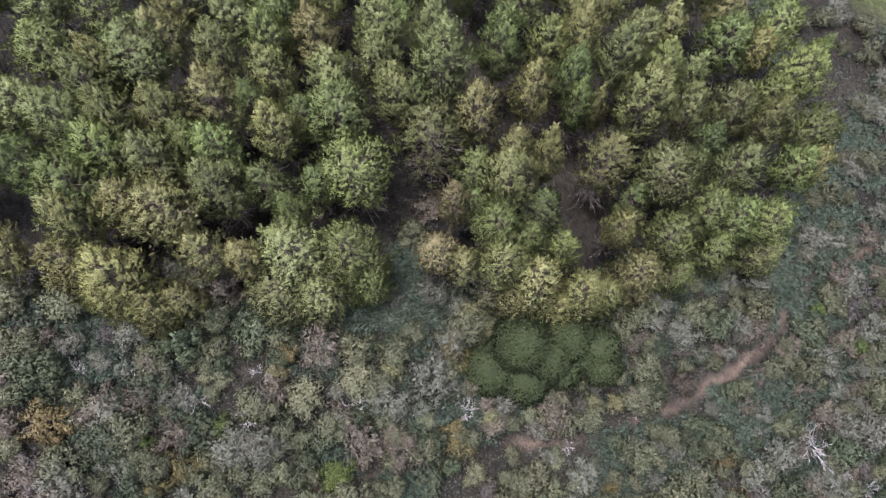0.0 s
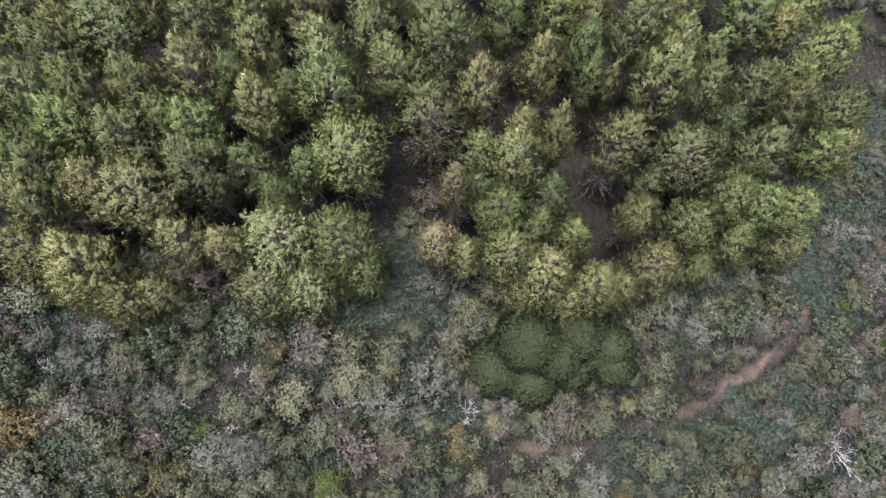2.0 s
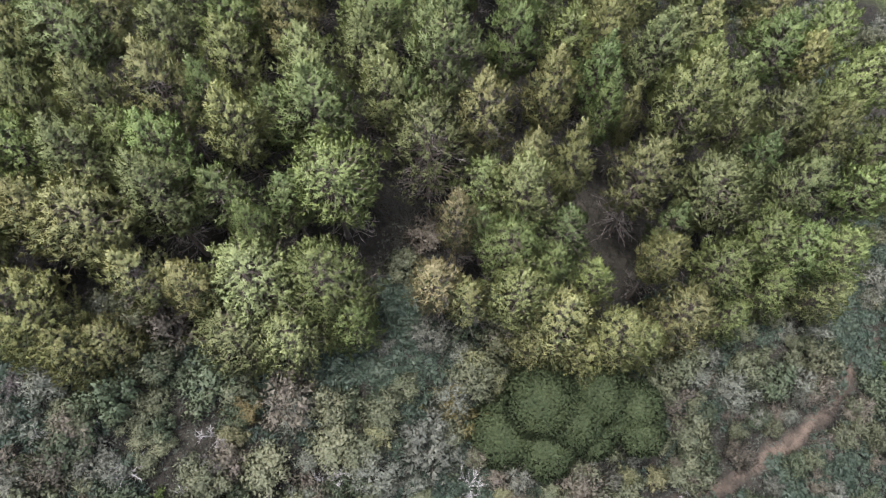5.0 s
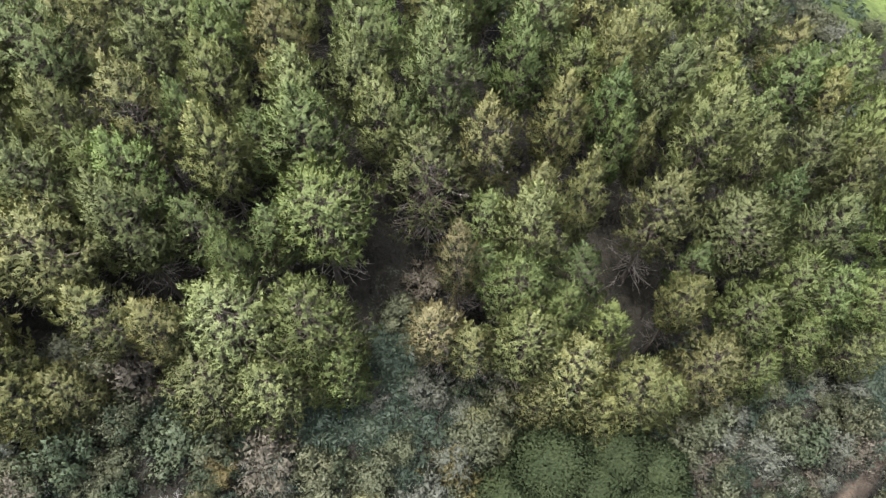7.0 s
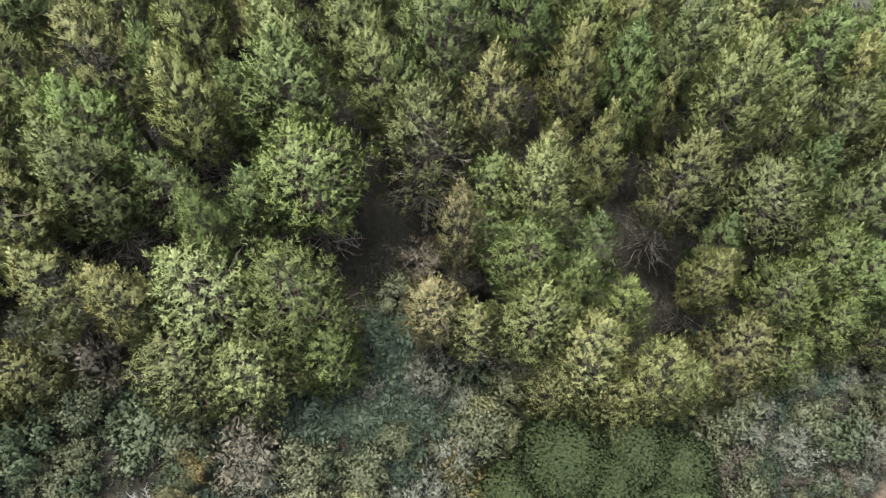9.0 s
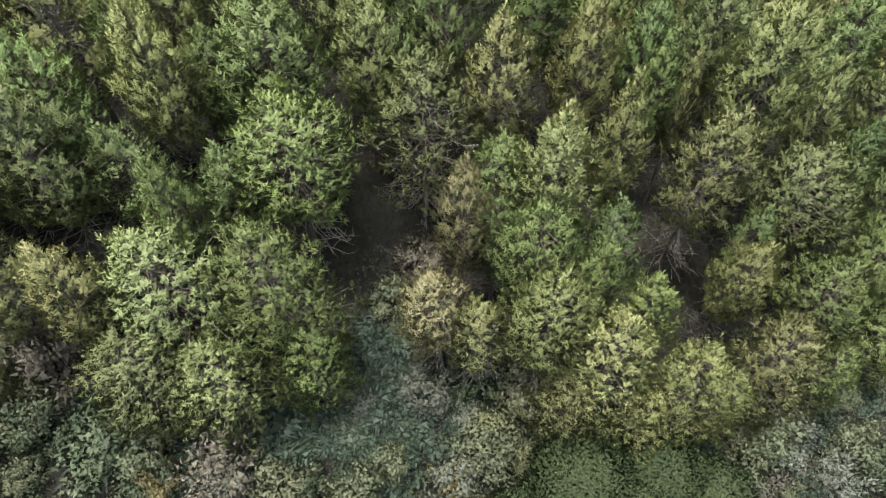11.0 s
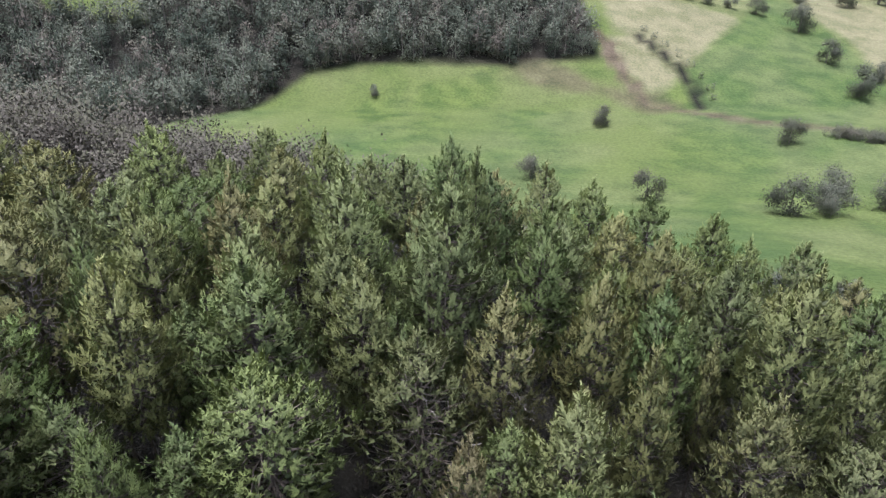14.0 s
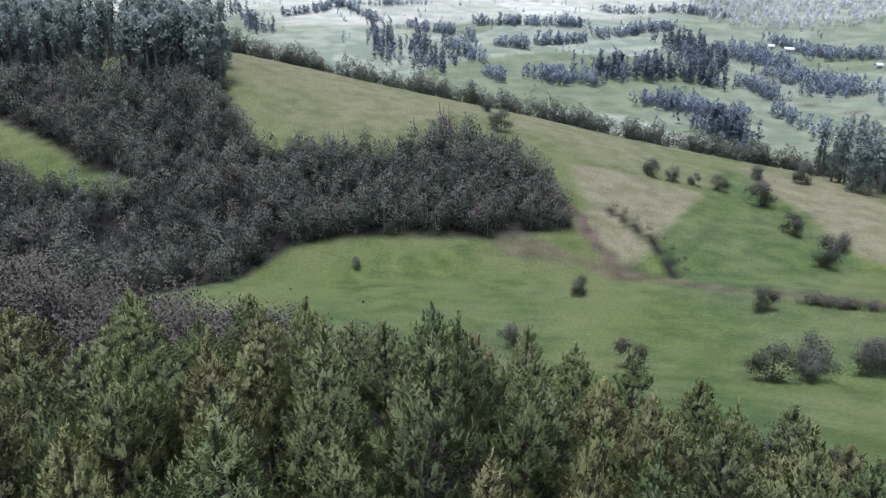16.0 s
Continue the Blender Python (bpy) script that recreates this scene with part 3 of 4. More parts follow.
BACK_ROWS = [
    (-3.2, 22.3, 17.5, 0.8, "full b"), (0.1, 23.4, 20.0, 1.05, "full b"), (-6.9, 22.2, 18.9, 0.95, "full b"), (-10.5, 21.8, 19.8, 0.78, "full y"),
    (-4.1, 26.0, 19.5, 0.95, "full b"), (3.6, 26.3, 17.3, 0.9, "full g"), (12.1, 26.3, 14.9, 0.95, "full b"), (15.8, 26.6, 12.7, 0.9, "full g"),
    (26.5, 27.3, 10.4, 1.0, "round g"), (9.2, 27.6, 15.9, 0.9, "full y"), (1.4, 30.1, 18.2, 0.75, "slim g"), (-8.0, 24.9, 19.3, 0.85, "full o"),
    (-13.8, 23.2, 19.7, 0.8, "full b"), (-10.8, 24.7, 19.3, 0.78, "full g"), (-5.4, 31.3, 18.6, 0.85, "full g"), (-17.2, 24.5, 19.4, 0.9, "full o"),
    (-24.0, 23.5, 19.6, 1.0, "full g"),
]
WEST_SIDE = [
    (-18.0, 22.3, 21.1, 1.0, "round b"), (-19.6, 21.6, 21.6, 0.7, "full y"), (-18.9, 18.5, 21.2, 0.75, "full y"), (-16.5, 19.1, 20.7, 0.85, "full y"),
    (-19.4, 16.3, 21.0, 0.9, "full g"), (-20.6, 14.3, 21.0, 0.95, "round g"), (-21.6, 18.2, 21.8, 0.9, "full b"), (-20.6, 12.5, 20.8, 0.9, "full y"),
    (-11.5, 19.9, 19.4, 0.6, "thin d"), (-18.0, 13.6, 19.8, 0.85, "full o"), (-10.9, 15.9, 16.8, 0.85, "thin d"), (-23.6, 15.6, 21.3, 0.9, "full g"),
]
BETWEEN = [
    (-20.3, 20.4, 21.6, 0.8, "thin b"), (-4.4, 24.2, 17.4, 0.9, "full b"), (7.2, 27.3, 14.7, 0.9, "full g"), (10.7, 22.9, 13.2, 0.55, "slim y"),
    (21.2, 29.7, 11.0, 1.1, "full g"), (28.1, 29.2, 9.7, 0.7, "full g"), (17.6, 19.4, 10.8, 0.6, "full d"), (18.8, 16.9, 9.8, 0.85, "round g"),
    (27.7, 20.9, 8.0, 0.8, "full y"), (-14.1, 11.4, 17.6, 0.8, "thin o"), (6.3, 15.6, 13.0, 0.8, "thin d"), (2.3, 18.2, 13.8, 0.85, "thin d"),
    (-7.9, 16.3, 15.0, 0.8, "full d"), (13.3, 17.0, 10.4, 0.7, "thin d"), (7.9, 13.6, 11.4, 0.7, "full g"), (2.2, 15.9, 12.8, 0.7, "thin d"),
    (18.8, 21.6, 10.6, 0.8, "full d"), (24.4, 25.6, 10.0, 0.9, "full g"), (8.8, 25.1, 14.6, 0.8, "full d"), (14.8, 24.6, 13.0, 0.8, "full d"),
    (-8.6, 20.4, 16.8, 0.8, "full d"), (-15.2, 17.7, 18.6, 0.8, "full g"), (4.9, 19.8, 13.8, 0.8, "thin o"), (-1.6, 22.0, 15.4, 0.7, "full d"),
]
FOREST_EDGE = [
    (-10.4, 10.0, 13.4, 0.9, "edge b"), (-8.0, 9.8, 12.8, 0.82, "edge b"), (4.8, 10.4, 9.6, 0.66, "edge o"), (7.7, 9.9, 9.0, 0.6, "edge y"),
    (20.0, 14.9, 6.0, 0.7, "edge g"), (24.2, 14.9, 5.4, 0.7, "edge y"), (-17.4, 8.6, 15.6, 0.62, "edge y"), (-16.0, 9.0, 14.2, 0.55, "edge o"),
    (-4.6, 10.6, 12.6, 0.62, "edge g"), (11.4, 10.9, 8.6, 0.6, "edge y"), (-19.6, 9.4, 17.0, 0.7, "edge y"), (-21.6, 10.6, 18.4, 0.8, "edge y"),
    (-12.2, 10.2, 14.0, 0.5, "edge o"), (17.0, 12.8, 6.6, 0.6, "edge g"),
]
ALLEY = [(-2.4, 11.5), (-2.7, 15.0), (-3.2, 19.0)]
HOLE = [(9.6, 15.7), (10.6, 17.0)]
pine_rng = np.random.default_rng(3)
pines = []


def plant_pine(x, y, tip, breadth, kind, colour):
    z = float(ground_z(x, y))
    trunk, crown, inner, dead = PINES[kind][int(pine_rng.integers(len(PINES[kind])))]
    grow = (tip - z) / 11
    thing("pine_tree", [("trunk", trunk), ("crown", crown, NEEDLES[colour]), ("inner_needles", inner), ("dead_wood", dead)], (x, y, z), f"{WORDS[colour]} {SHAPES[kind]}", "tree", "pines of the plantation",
          scale=breadth, turn=float(pine_rng.uniform(0, 6.28)), tall=grow / breadth, lean=tuple(pine_rng.normal(0, 0.015, 2)))
    pines.append((x, y))


for row in (FRONT_ROW, SECOND_ROW, THIRD_ROW, BACK_ROWS, WEST_SIDE, BETWEEN, FOREST_EDGE):
    for x, y, tip, breadth, look_of in row:
        if pines and min(math.hypot(x - a, y - b) for a, b in pines) < 1.1:
            continue
        plant_pine(x, y, tip, breadth, *look_of.split())
# the rest of the stand, between and behind
for _ in range(6000):
    x, y = pine_rng.uniform(-31, 30), pine_rng.uniform(9, 39)
    if inside(np.array(x), np.array(y), PLANTATION) < 0.3 or min(math.hypot(x - a, y - b) for a, b in pines) < (3.1 if y < 25 else 2.8):
        continue
    if beside(np.array(x), np.array(y), ALLEY) < 1.5 or beside(np.array(x), np.array(y), HOLE) < 2.0:
        continue
    if y < 24 and -22 < x < 27 and pine_rng.uniform() < 0.6:
        continue
    kind = pine_rng.choice(["full", "full", "full", "slim", "thin", "round"])
    tall = pine_rng.uniform(6.8, 8.4) if y < 25 else pine_rng.uniform(7.2, 8.8) if x < -3 else pine_rng.uniform(9.0, 10.8)
    plant_pine(x, y, float(ground_z(x, y)) + tall, pine_rng.uniform(0.8, 1.0), kind, pine_rng.choice(list("gggybboyy" if x < -7 else "gggbbyogd")))


# ---- scrub ----
def shrub_meshes(seed, leaves, length, width, spread=1.0, high=1.3, twigs=14, upright=0.5, clumps=26):
    """A shrub about two metres across: stems from the foot, and leaf clumps on an uneven dome."""
    rng = np.random.default_rng(seed)
    a = rng.uniform(0, 6.28, clumps)
    e = np.arcsin(rng.uniform(0.12, 1.0, clumps))
    r = rng.uniform(0.50, 1.15, clumps)
    c = np.stack([np.cos(a) * np.cos(e) * r * spread, np.sin(a) * np.cos(e) * r * spread, np.sin(e) * r * high + 0.15], -1)
    stems = Geo()
    for k in range(twigs):
        end = c[k % clumps]
        s = np.linspace(0, 1, 4)[:, None]
        stems.tube(end * 1.12 * s * np.array((1, 1, 1.0)) + rng.normal(0, 0.05, (4, 3)) * s, np.linspace(0.030, 0.008, 4), 3)
    who = rng.integers(0, clumps, leaves)
    base = c[who] + rng.normal(0, 0.15, (leaves, 3)) * np.array((1, 1, 0.8))
    way = unit(unit(c[who]) * 0.5 + np.array((0, 0, upright)) + unit(rng.normal(size=(leaves, 3))) * 0.8)
    crown = Geo().cards(base, way, length * rng.uniform(0.7, 1.3, leaves), width, rng, 0.15, unit(base) * 0.8 + unit(base - c[who]) * 0.7)
    deep = c[rng.integers(0, clumps, 520)] * rng.uniform(0.66, 0.92, (520, 1)) + rng.normal(0, 0.11, (520, 3))
    crown.cards(deep, unit(rng.normal(size=(520, 3)) + np.array((0, 0, 0.3))), 0.20, 0.13, rng, 0.1, unit(deep) + rng.normal(0, 0.45, (520, 3)))
    return stems.mesh("stem", TWIG), crown.mesh("crown", SCRUB["leaf"])


def fern_mesh(seed, fronds=13):
    """A fern: arching fronds with leaflets on both sides."""
    rng, g = np.random.default_rng(seed), Geo()
    for k in range(fronds):
        a, ln = k * 2.399 + rng.normal(0, 0.2), rng.uniform(0.8, 1.3)
        out = np.array((np.cos(a), np.sin(a), 0))
        s = np.linspace(0.12, 1, 15)
        mid = out * (s * ln)[:, None] + np.array((0, 0, 1.0)) * (0.85 * ln * s * (1.25 - s))[:, None]
        side = np.array((-np.sin(a), np.cos(a), 0))
        for sign in (-1, 1):
            way = unit(side * sign + out * 0.5 + rng.normal(0, 0.12, (15, 3)))
            g.cards(mid, way, 0.28 * ln * np.sin(np.clip(s * 2.6, 0.4, 2.75)), 0.10, rng, 0.2)
    return g.mesh("fronds", SCRUB["fern"])


def dead_mesh(seed):
    """Bleached bare limbs, forking twice."""
    rng, g = np.random.default_rng(seed), Geo()

    def limb(p, d, ln, r, level):
        s = np.linspace(0, 1, 5)[:, None]
        q = p + d * ln * s + np.cumsum(rng.normal(0, 0.05 * ln, (5, 3)), 0) * s
        g.tube(q, np.linspace(r, r * 0.45, 5), 3)
        if level < 3:
            for i in range(3 if level else 5):
                limb(q[int(rng.integers(1, 5))], unit(d + rng.normal(0, 0.50, 3)), ln * rng.uniform(0.45, 0.7), r * 0.6, level + 1)

    for k in range(6):
        limb(np.zeros(3), unit(np.array((rng.normal(0, 0.7), rng.normal(0, 0.7), 1))), rng.uniform(0.6, 1.0), 0.032, 0)
    return g.mesh("limb", DEAD)


SHRUBS = {
    "leaf": [shrub_meshes(s, 1900, 0.13, 0.082) for s in (21, 22, 23)],
    "dark": [shrub_meshes(s, 1800, 0.13, 0.085, 1.0, 1.2) for s in (36, 37)],
    "grey": [shrub_meshes(s, 1800, 0.19, 0.046, 1.0, 1.4, 20, 0.8) for s in (24, 25)],
    "brown": [shrub_meshes(s, 2000, 0.16, 0.050, 1.0, 1.1, 24, 0.7) for s in (26, 27)],
    "bright": [shrub_meshes(s, 2600, 0.11, 0.07, 0.9, 1.3, 8) for s in (28,)],
    "ochre": [shrub_meshes(s, 2200, 0.12, 0.07, 1.0, 1.1, 10) for s in (29,)],
    "mauve": [shrub_meshes(s, 1700, 0.18, 0.040, 1.0, 1.1, 30, 0.7) for s in (34, 35)],
    "yellow": [shrub_meshes(s, 2000, 0.15, 0.045, 0.9, 1.4, 14, 0.8) for s in (30,)],
}
FERNS = [fern_mesh(s) for s in (31, 32, 33)]
DEADWOOD = [dead_mesh(s) for s in (41, 42, 43)]
SHRUB_WORDS = {
    "leaf": "olive-green leafy shrub in the rough scrub below the pines", "grey": "grey twiggy shrub, half bare, in the rough scrub",
    "brown": "brown withered shrub with thin twigs in the scrub", "dark": "dark green leafy shrub in the rough scrub", "bright": "bright green rounded bush among grey scrub",
    "mauve": "grey-mauve twiggy shrub without leaves in the scrub",
    "ochre": "ochre-leaved low bush among green scrub", "yellow": "pale yellow upright shrub at the edge of the pines",
}
shrub_rng = np.random.default_rng(8)
shrubs = []


def plant_shrub(kind, x, y, size, tall=1.0):
    stems, crown = SHRUBS[kind][int(shrub_rng.integers(len(SHRUBS[kind])))]
    thing("shrub", [("stem", stems), ("crown", crown, SCRUB[kind])], (x, y, float(ground_z(x, y)) - 0.05), SHRUB_WORDS[kind], "shrub", "shrubs of the slope",
          scale=size, turn=float(shrub_rng.uniform(0, 6.28)), tall=tall)
    shrubs.append((x, y, size))


def plant_dead(x, y, size):
    thing("dead_shrub", [("limb", DEADWOOD[int(shrub_rng.integers(3))])], (x, y, float(ground_z(x, y)) - 0.05), "bleached white dead shrub with bare forking limbs", "shrub", "dead shrubs of the slope",
          scale=size, turn=float(shrub_rng.uniform(0, 6.28)))
    shrubs.append((x, y, size * 0.8))


for x, y, size in [(-22.3, 4.8, 0.7), (-19.2, 4.6, 0.6), (-17.1, 5.1, 0.6), (-15.5, 3.6, 0.9), (-12.5, 2.7, 1.1), (-11.6, 5.2, 0.8), (-6.1, 3.2, 1.0), (-24.1, 1.9, 0.7), (33.7, 9.3, 0.7), (32.2, 8.2, 0.6), (28.9, 0.9, 1.5), (30.3, -1.6, 1.1), (14.6, 2.9, 0.6), (9.1, 0.6, 0.6), (33.2, -2.8, 1.0), (1.5, 3.0, 1.0)]:
    plant_dead(x, y, size)
for kind, x, y, size in [("bright", -14.0, 1.6, 0.9), ("bright", -18.2, 0.6, 0.7), ("ochre", -16.0, -0.8, 1.2), ("ochre", -17.8, -1.9, 0.8), ("yellow", -13.3, 0.3, 0.7), ("yellow", 12.8, 3.7, 0.9), ("yellow", -3.4, 5.6, 1.0), ("ochre", 0.4, 6.9, 1.4), ("ochre", 1.9, 6.1, 1.0), ("ochre", -23.5, 1.8, 1.4), ("yellow", 11.0, 3.7, 0.9), ("yellow", -10.8, 5.2, 0.9), ("bright", 33.9, 8.4, 0.9), ("bright", 30.9, 11.5, 0.7), ("bright", -6.8, -1.2, 1.25), ("leaf", 6.5, -1.5, 1.4)]:
    plant_shrub(kind, x, y, size)


# ---- round-headed tree at the edge of the pines ----
def round_tree(at, heads):
    """A broad tree with several dense rounded heads of small leaves on forking limbs."""
    rng = np.random.default_rng(77)
    root = new("broadleaf_tree")
    root.location = at
    limbs, crown = Geo(), Geo()
    for x, y, z, r in heads:
        n = int(7600 * r * r / 2.2)
        d = unit(rng.normal(size=(n, 3)))
        d[:, 2] = np.abs(d[:, 2]) * 1.1 - 0.25
        d = unit(d)
        lump = 1 + 0.07 * np.sin(d[:, 0] * 7 + x) * np.sin(d[:, 1] * 6 + y) + 0.05 * np.sin(d[:, 2] * 12)
        p = np.array((x, y, z)) + d * (r * lump * rng.uniform(0.80, 1.04, n))[:, None] * np.array((1.08, 1.12, 0.66))
        crown.cards(p, unit(d * 0.5 + rng.normal(0, 0.5, (n, 3))), 0.15, 0.105, rng, 0.0, d + rng.normal(0, 0.25, (n, 3)))
        m = n // 16
        e = unit(rng.normal(size=(m, 3)) + np.array((0, 0, 0.5)))
        crown.cards(np.array((x, y, z)) + e * r * 0.68 * np.array((1.05, 1.1, 0.66)), unit(np.cross(e, rng.normal(size=(m, 3)))), 0.26, 0.20, rng, 0.0, e)
        s = np.linspace(0, 1, 5)[:, None]
        limbs.tube(np.array((0, 0, 0)) * (1 - s) + np.array((x, y, z - 0.2)) * s + np.array((0, 0, 0.6)) * np.sin(s * 3.14) - np.array((0, 0, 0.5)) * s, np.linspace(0.14, 0.04, 5), 6)
    part("limb", limbs.mesh("limb", BARK, True), root)
    part("crown", crown.mesh("crown", SCRUB["round"]), root)
    return tagged(root, "dark green broad tree with dense rounded heads, beside the pines", "tree")


round_tree((6.5, 6.3, float(ground_z(6.5, 6.3))), [(-1.0, 1.2, 3.1, 1.9), (-3.2, -0.5, 2.1, 1.7), (2.3, 1.8, 2.4, 1.8), (0.9, 0.2, 2.6, 1.5), (-0.7, -1.2, 1.9, 1.6), (1.9, -0.6, 2.0, 1.2), (4.6, 1.0, 2.3, 1.3), (4.7, -0.3, 1.9, 1.25), (-2.2, 0.6, 2.3, 1.2), (3.3, 0.6, 1.9, 1.2)])

# shrubs over the slope, as things where the camera passes nearest
for _ in range(6000):
    if len(shrubs) >= 290:
        break
    x, y = shrub_rng.uniform(-27, 38), shrub_rng.uniform(-4, 13)
    size = shrub_rng.uniform(0.6, 1.0) if shrub_rng.uniform() < 0.5 else shrub_rng.uniform(1.0, 1.9)
    if beside(np.array(x), np.array(y), FOOTPATH) < (0.30 + size * 0.7 if 17.0 < x < 28 else 0.12 + size * 0.45) or inside(np.array(x), np.array(y), PLANTATION) > 0.5 or math.hypot(x - 6.5, y - 6.3) < 3.2:
        continue
    if shrub_rng.uniform() < 0.85 * float(fern_ground(x, y)):
        continue
    if min(math.hypot(x - a, y - b) - 0.75 * c for a, b, c in shrubs) < 0.55 * size:
        continue
    plant_shrub(str(shrub_rng.choice(["leaf"] * 12 + ["dark"] * 6 + ["grey"] * 7 + ["brown"] * 4 + ["mauve"] * 2 + ["yellow", "ochre"])), x, y, size, shrub_rng.uniform(0.7, 1.5))


def mesh_arrays(me):
    v = np.empty(len(me.vertices) * 3)
    me.vertices.foreach_get("co", v)
    f = np.empty(len(me.loops), int)
    me.loops.foreach_get("vertex_index", f)
    return v.reshape(-1, 3), f.reshape(len(me.polygons), -1), FACING.get(me.name)


def scatter(name, sources, places, material, label, category, seed):
    """One object of kind stuff: the sources set down at x, y, size."""
    rng, g = np.random.default_rng(seed), Geo()
    arrays = [mesh_arrays(m) for m in sources]
    zs = ground_z([p[0] for p in places], [p[1] for p in places]) - 0.05
    for (x, y, size), z in zip(places, zs):
        v, f, faces = arrays[int(rng.integers(len(arrays)))]
        a = rng.uniform(0, 6.28)
        w = np.stack([v[:, 0] * np.cos(a) - v[:, 1] * np.sin(a), v[:, 0] * np.sin(a) + v[:, 1] * np.cos(a), v[:, 2] * rng.uniform(0.8, 1.2)], -1) * size
        g.add(w + np.array((x, y, z)), f)
        if faces is not None:
            g.soft.append(np.stack([faces[:, 0] * np.cos(a) - faces[:, 1] * np.sin(a), faces[:, 0] * np.sin(a) + faces[:, 1] * np.cos(a), faces[:, 2]], -1))
    return tagged(new(name, g.mesh(name, material)), label, category, kind="stuff")


def spots(seed, tries, box, keep, near, far):
    rng, out = np.random.default_rng(seed), []
    x, y = rng.uniform(box[0], box[1], tries), rng.uniform(box[2], box[3], tries)
    ok = keep(x, y)
    size = rng.uniform(near, far, tries)
    return list(zip(x[ok], y[ok], size[ok]))


# low weeds and grass that cover the ground of the slope
weed_rng = np.random.default_rng(58)
wx, wy = weed_rng.uniform(-32, 52, 90000), weed_rng.uniform(-9, 34, 90000)
clear = (beside(wx, wy, FOOTPATH) > np.where((wx > 17) & (wx < 29.5), 0.45, 0.25) + 0.2 * ripple(wx, wy, 2, 59)) & (inside(wx, wy, PLANTATION) < 1.0)
wx, wy = wx[clear], wy[clear]
weed_way = unit(weed_rng.normal(0, 0.6, (len(wx), 3)) + np.array((0, 0, 0.7)))
weeds = Geo().cards(np.stack([wx, wy, ground_z(wx, wy)], -1), weed_way, weed_rng.uniform(0.15, 0.45, len(wx)), 0.12, weed_rng, 0.2, weed_way * 0.5 + np.array((0, 0, 0.8)))
tagged(new("weeds", weeds.mesh("weeds", SCRUB["weed"])), "olive and brown low weeds covering the slope", "weeds", kind="stuff")
# ferns: on the slope, in the alley between the pines and beside the path
off_path = lambda x, y: beside(x, y, FOOTPATH) > np.where((x > 17) & (x < 28), 1.1, 0.55)
scatter("ferns", FERNS, spots(51, 700, (-28, 44, -6, 16), lambda x, y: off_path(x, y) & (inside(x, y, PLANTATION) < 1.5) & (ripple(x, y, 14, 52) > -0.1), 0.7, 1.3), SCRUB["fern"],
        "blue-green ferns spread over the slope below the pines", "fern", 53)
scatter("alley_ferns", FERNS, spots(55, 1500, (-27, 40, 2, 30), lambda x, y: off_path(x, y) & (fern_ground(x, y) > 0.35) & (inside(x, y, PLANTATION) < 0.8), 0.8, 1.45), SCRUB["fern"],
        "blue-green ferns along the foot of the pines", "fern", 56)
# low scrub that fills the ground between
for kind, n, seed in (("leaf", 150, 61), ("grey", 110, 62), ("brown", 90, 63), ("dark", 90, 64)):
    scatter(f"{kind}_undergrowth", [c for s, c in SHRUBS[kind]], spots(seed, n * 2, (-40, 48, -12, 18), lambda x, y: off_path(x, y) & (inside(x, y, PLANTATION) < 1) & (fern_ground(x, y) < 0.4) & (ripple(x, y, 11, seed) > -0.3), 0.6, 1.4), SCRUB[kind],
            f"{SHRUB_WORDS[kind].split(' ')[0]} undergrowth covering the slope", "undergrowth", seed + 10)


# ---- far woods ----
def far_tree_mesh(seed, high, wide, cards, size, trunk=0.35, tall_crown=False, material=None):
    """Trunk and crown of a tree that stays far off."""
    rng = np.random.default_rng(seed)
    t = Geo().tube(np.array([(0, 0, -0.3), (0.1, 0, high * 0.35), (0, 0.1, high * 0.8)]), (0.03 * high, 0.022 * high, 0.008 * high), 5).mesh("trunk", TWIG)
    clumps = 12 if not tall_crown else 16
    a, h = rng.uniform(0, 6.28, clumps), np.linspace(trunk, 1.0, clumps)
    mid = (h - trunk) / (1 - trunk)
    r = wide * (0.62 * np.sqrt(np.clip(1 - (2 * mid - 0.9) ** 2 / 1.25, 0.02, 1))) * rng.uniform(0.5, 1.0, clumps)
    if tall_crown:
        r = wide * (0.75 - 0.5 * mid) * rng.uniform(0.4, 1.0, clumps)
    c = np.stack([np.cos(a) * r, np.sin(a) * r, h * high * 0.92], -1)
    who = rng.integers(0, clumps, cards)
    base = c[who] + rng.normal(0, 0.16 * wide, (cards, 3)) * np.array((1, 1, 0.9))
    way = unit(rng.normal(size=(cards, 3)) + np.array((0, 0, 0.5)))
    return t, Geo().cards(base, way, size * rng.uniform(0.7, 1.3, cards), size * 0.8, rng, 0.0, unit(base - c[who]) * 0.35 + unit(base - np.array((0, 0, high * (0.5 * trunk + 0.4)))) + np.array((0, 0, 0.25))).mesh("crown", material or SCRUB["far"])


BUSHY = [far_tree_mesh(s, 6.5, 3.8, 230, 0.50, 0.10) for s in (71, 72, 73)]
THICKET = [far_tree_mesh(s, 6.0, 3.6, 440, 0.27, 0.10) for s in (85, 86, 87)]
GUM = [far_tree_mesh(s, 24, 4.6, 520, 1.0, 0.10, True, SCRUB["euc"]) for s in (74, 75, 76)]
LONE = [far_tree_mesh(s, 6.0, 4.8, 3200, 0.30, 0.16, False, SCRUB["lone"]) for s in (77, 78, 79)]
BLUE = [far_tree_mesh(s, 12, 4.6, 42, 2.2, 0.15, False, SCRUB["blue"]) for s in (81, 82)]
SPIRE = [far_tree_mesh(s, 22, 4.0, 80, 2.2, 0.1, True, SCRUB["blue"]) for s in (83, 84)]
in_wood = lambda x, y: (inside(x, y, HILL_WOOD) > 1.5) & (inside(x, y, CLEARING) < -1.5)
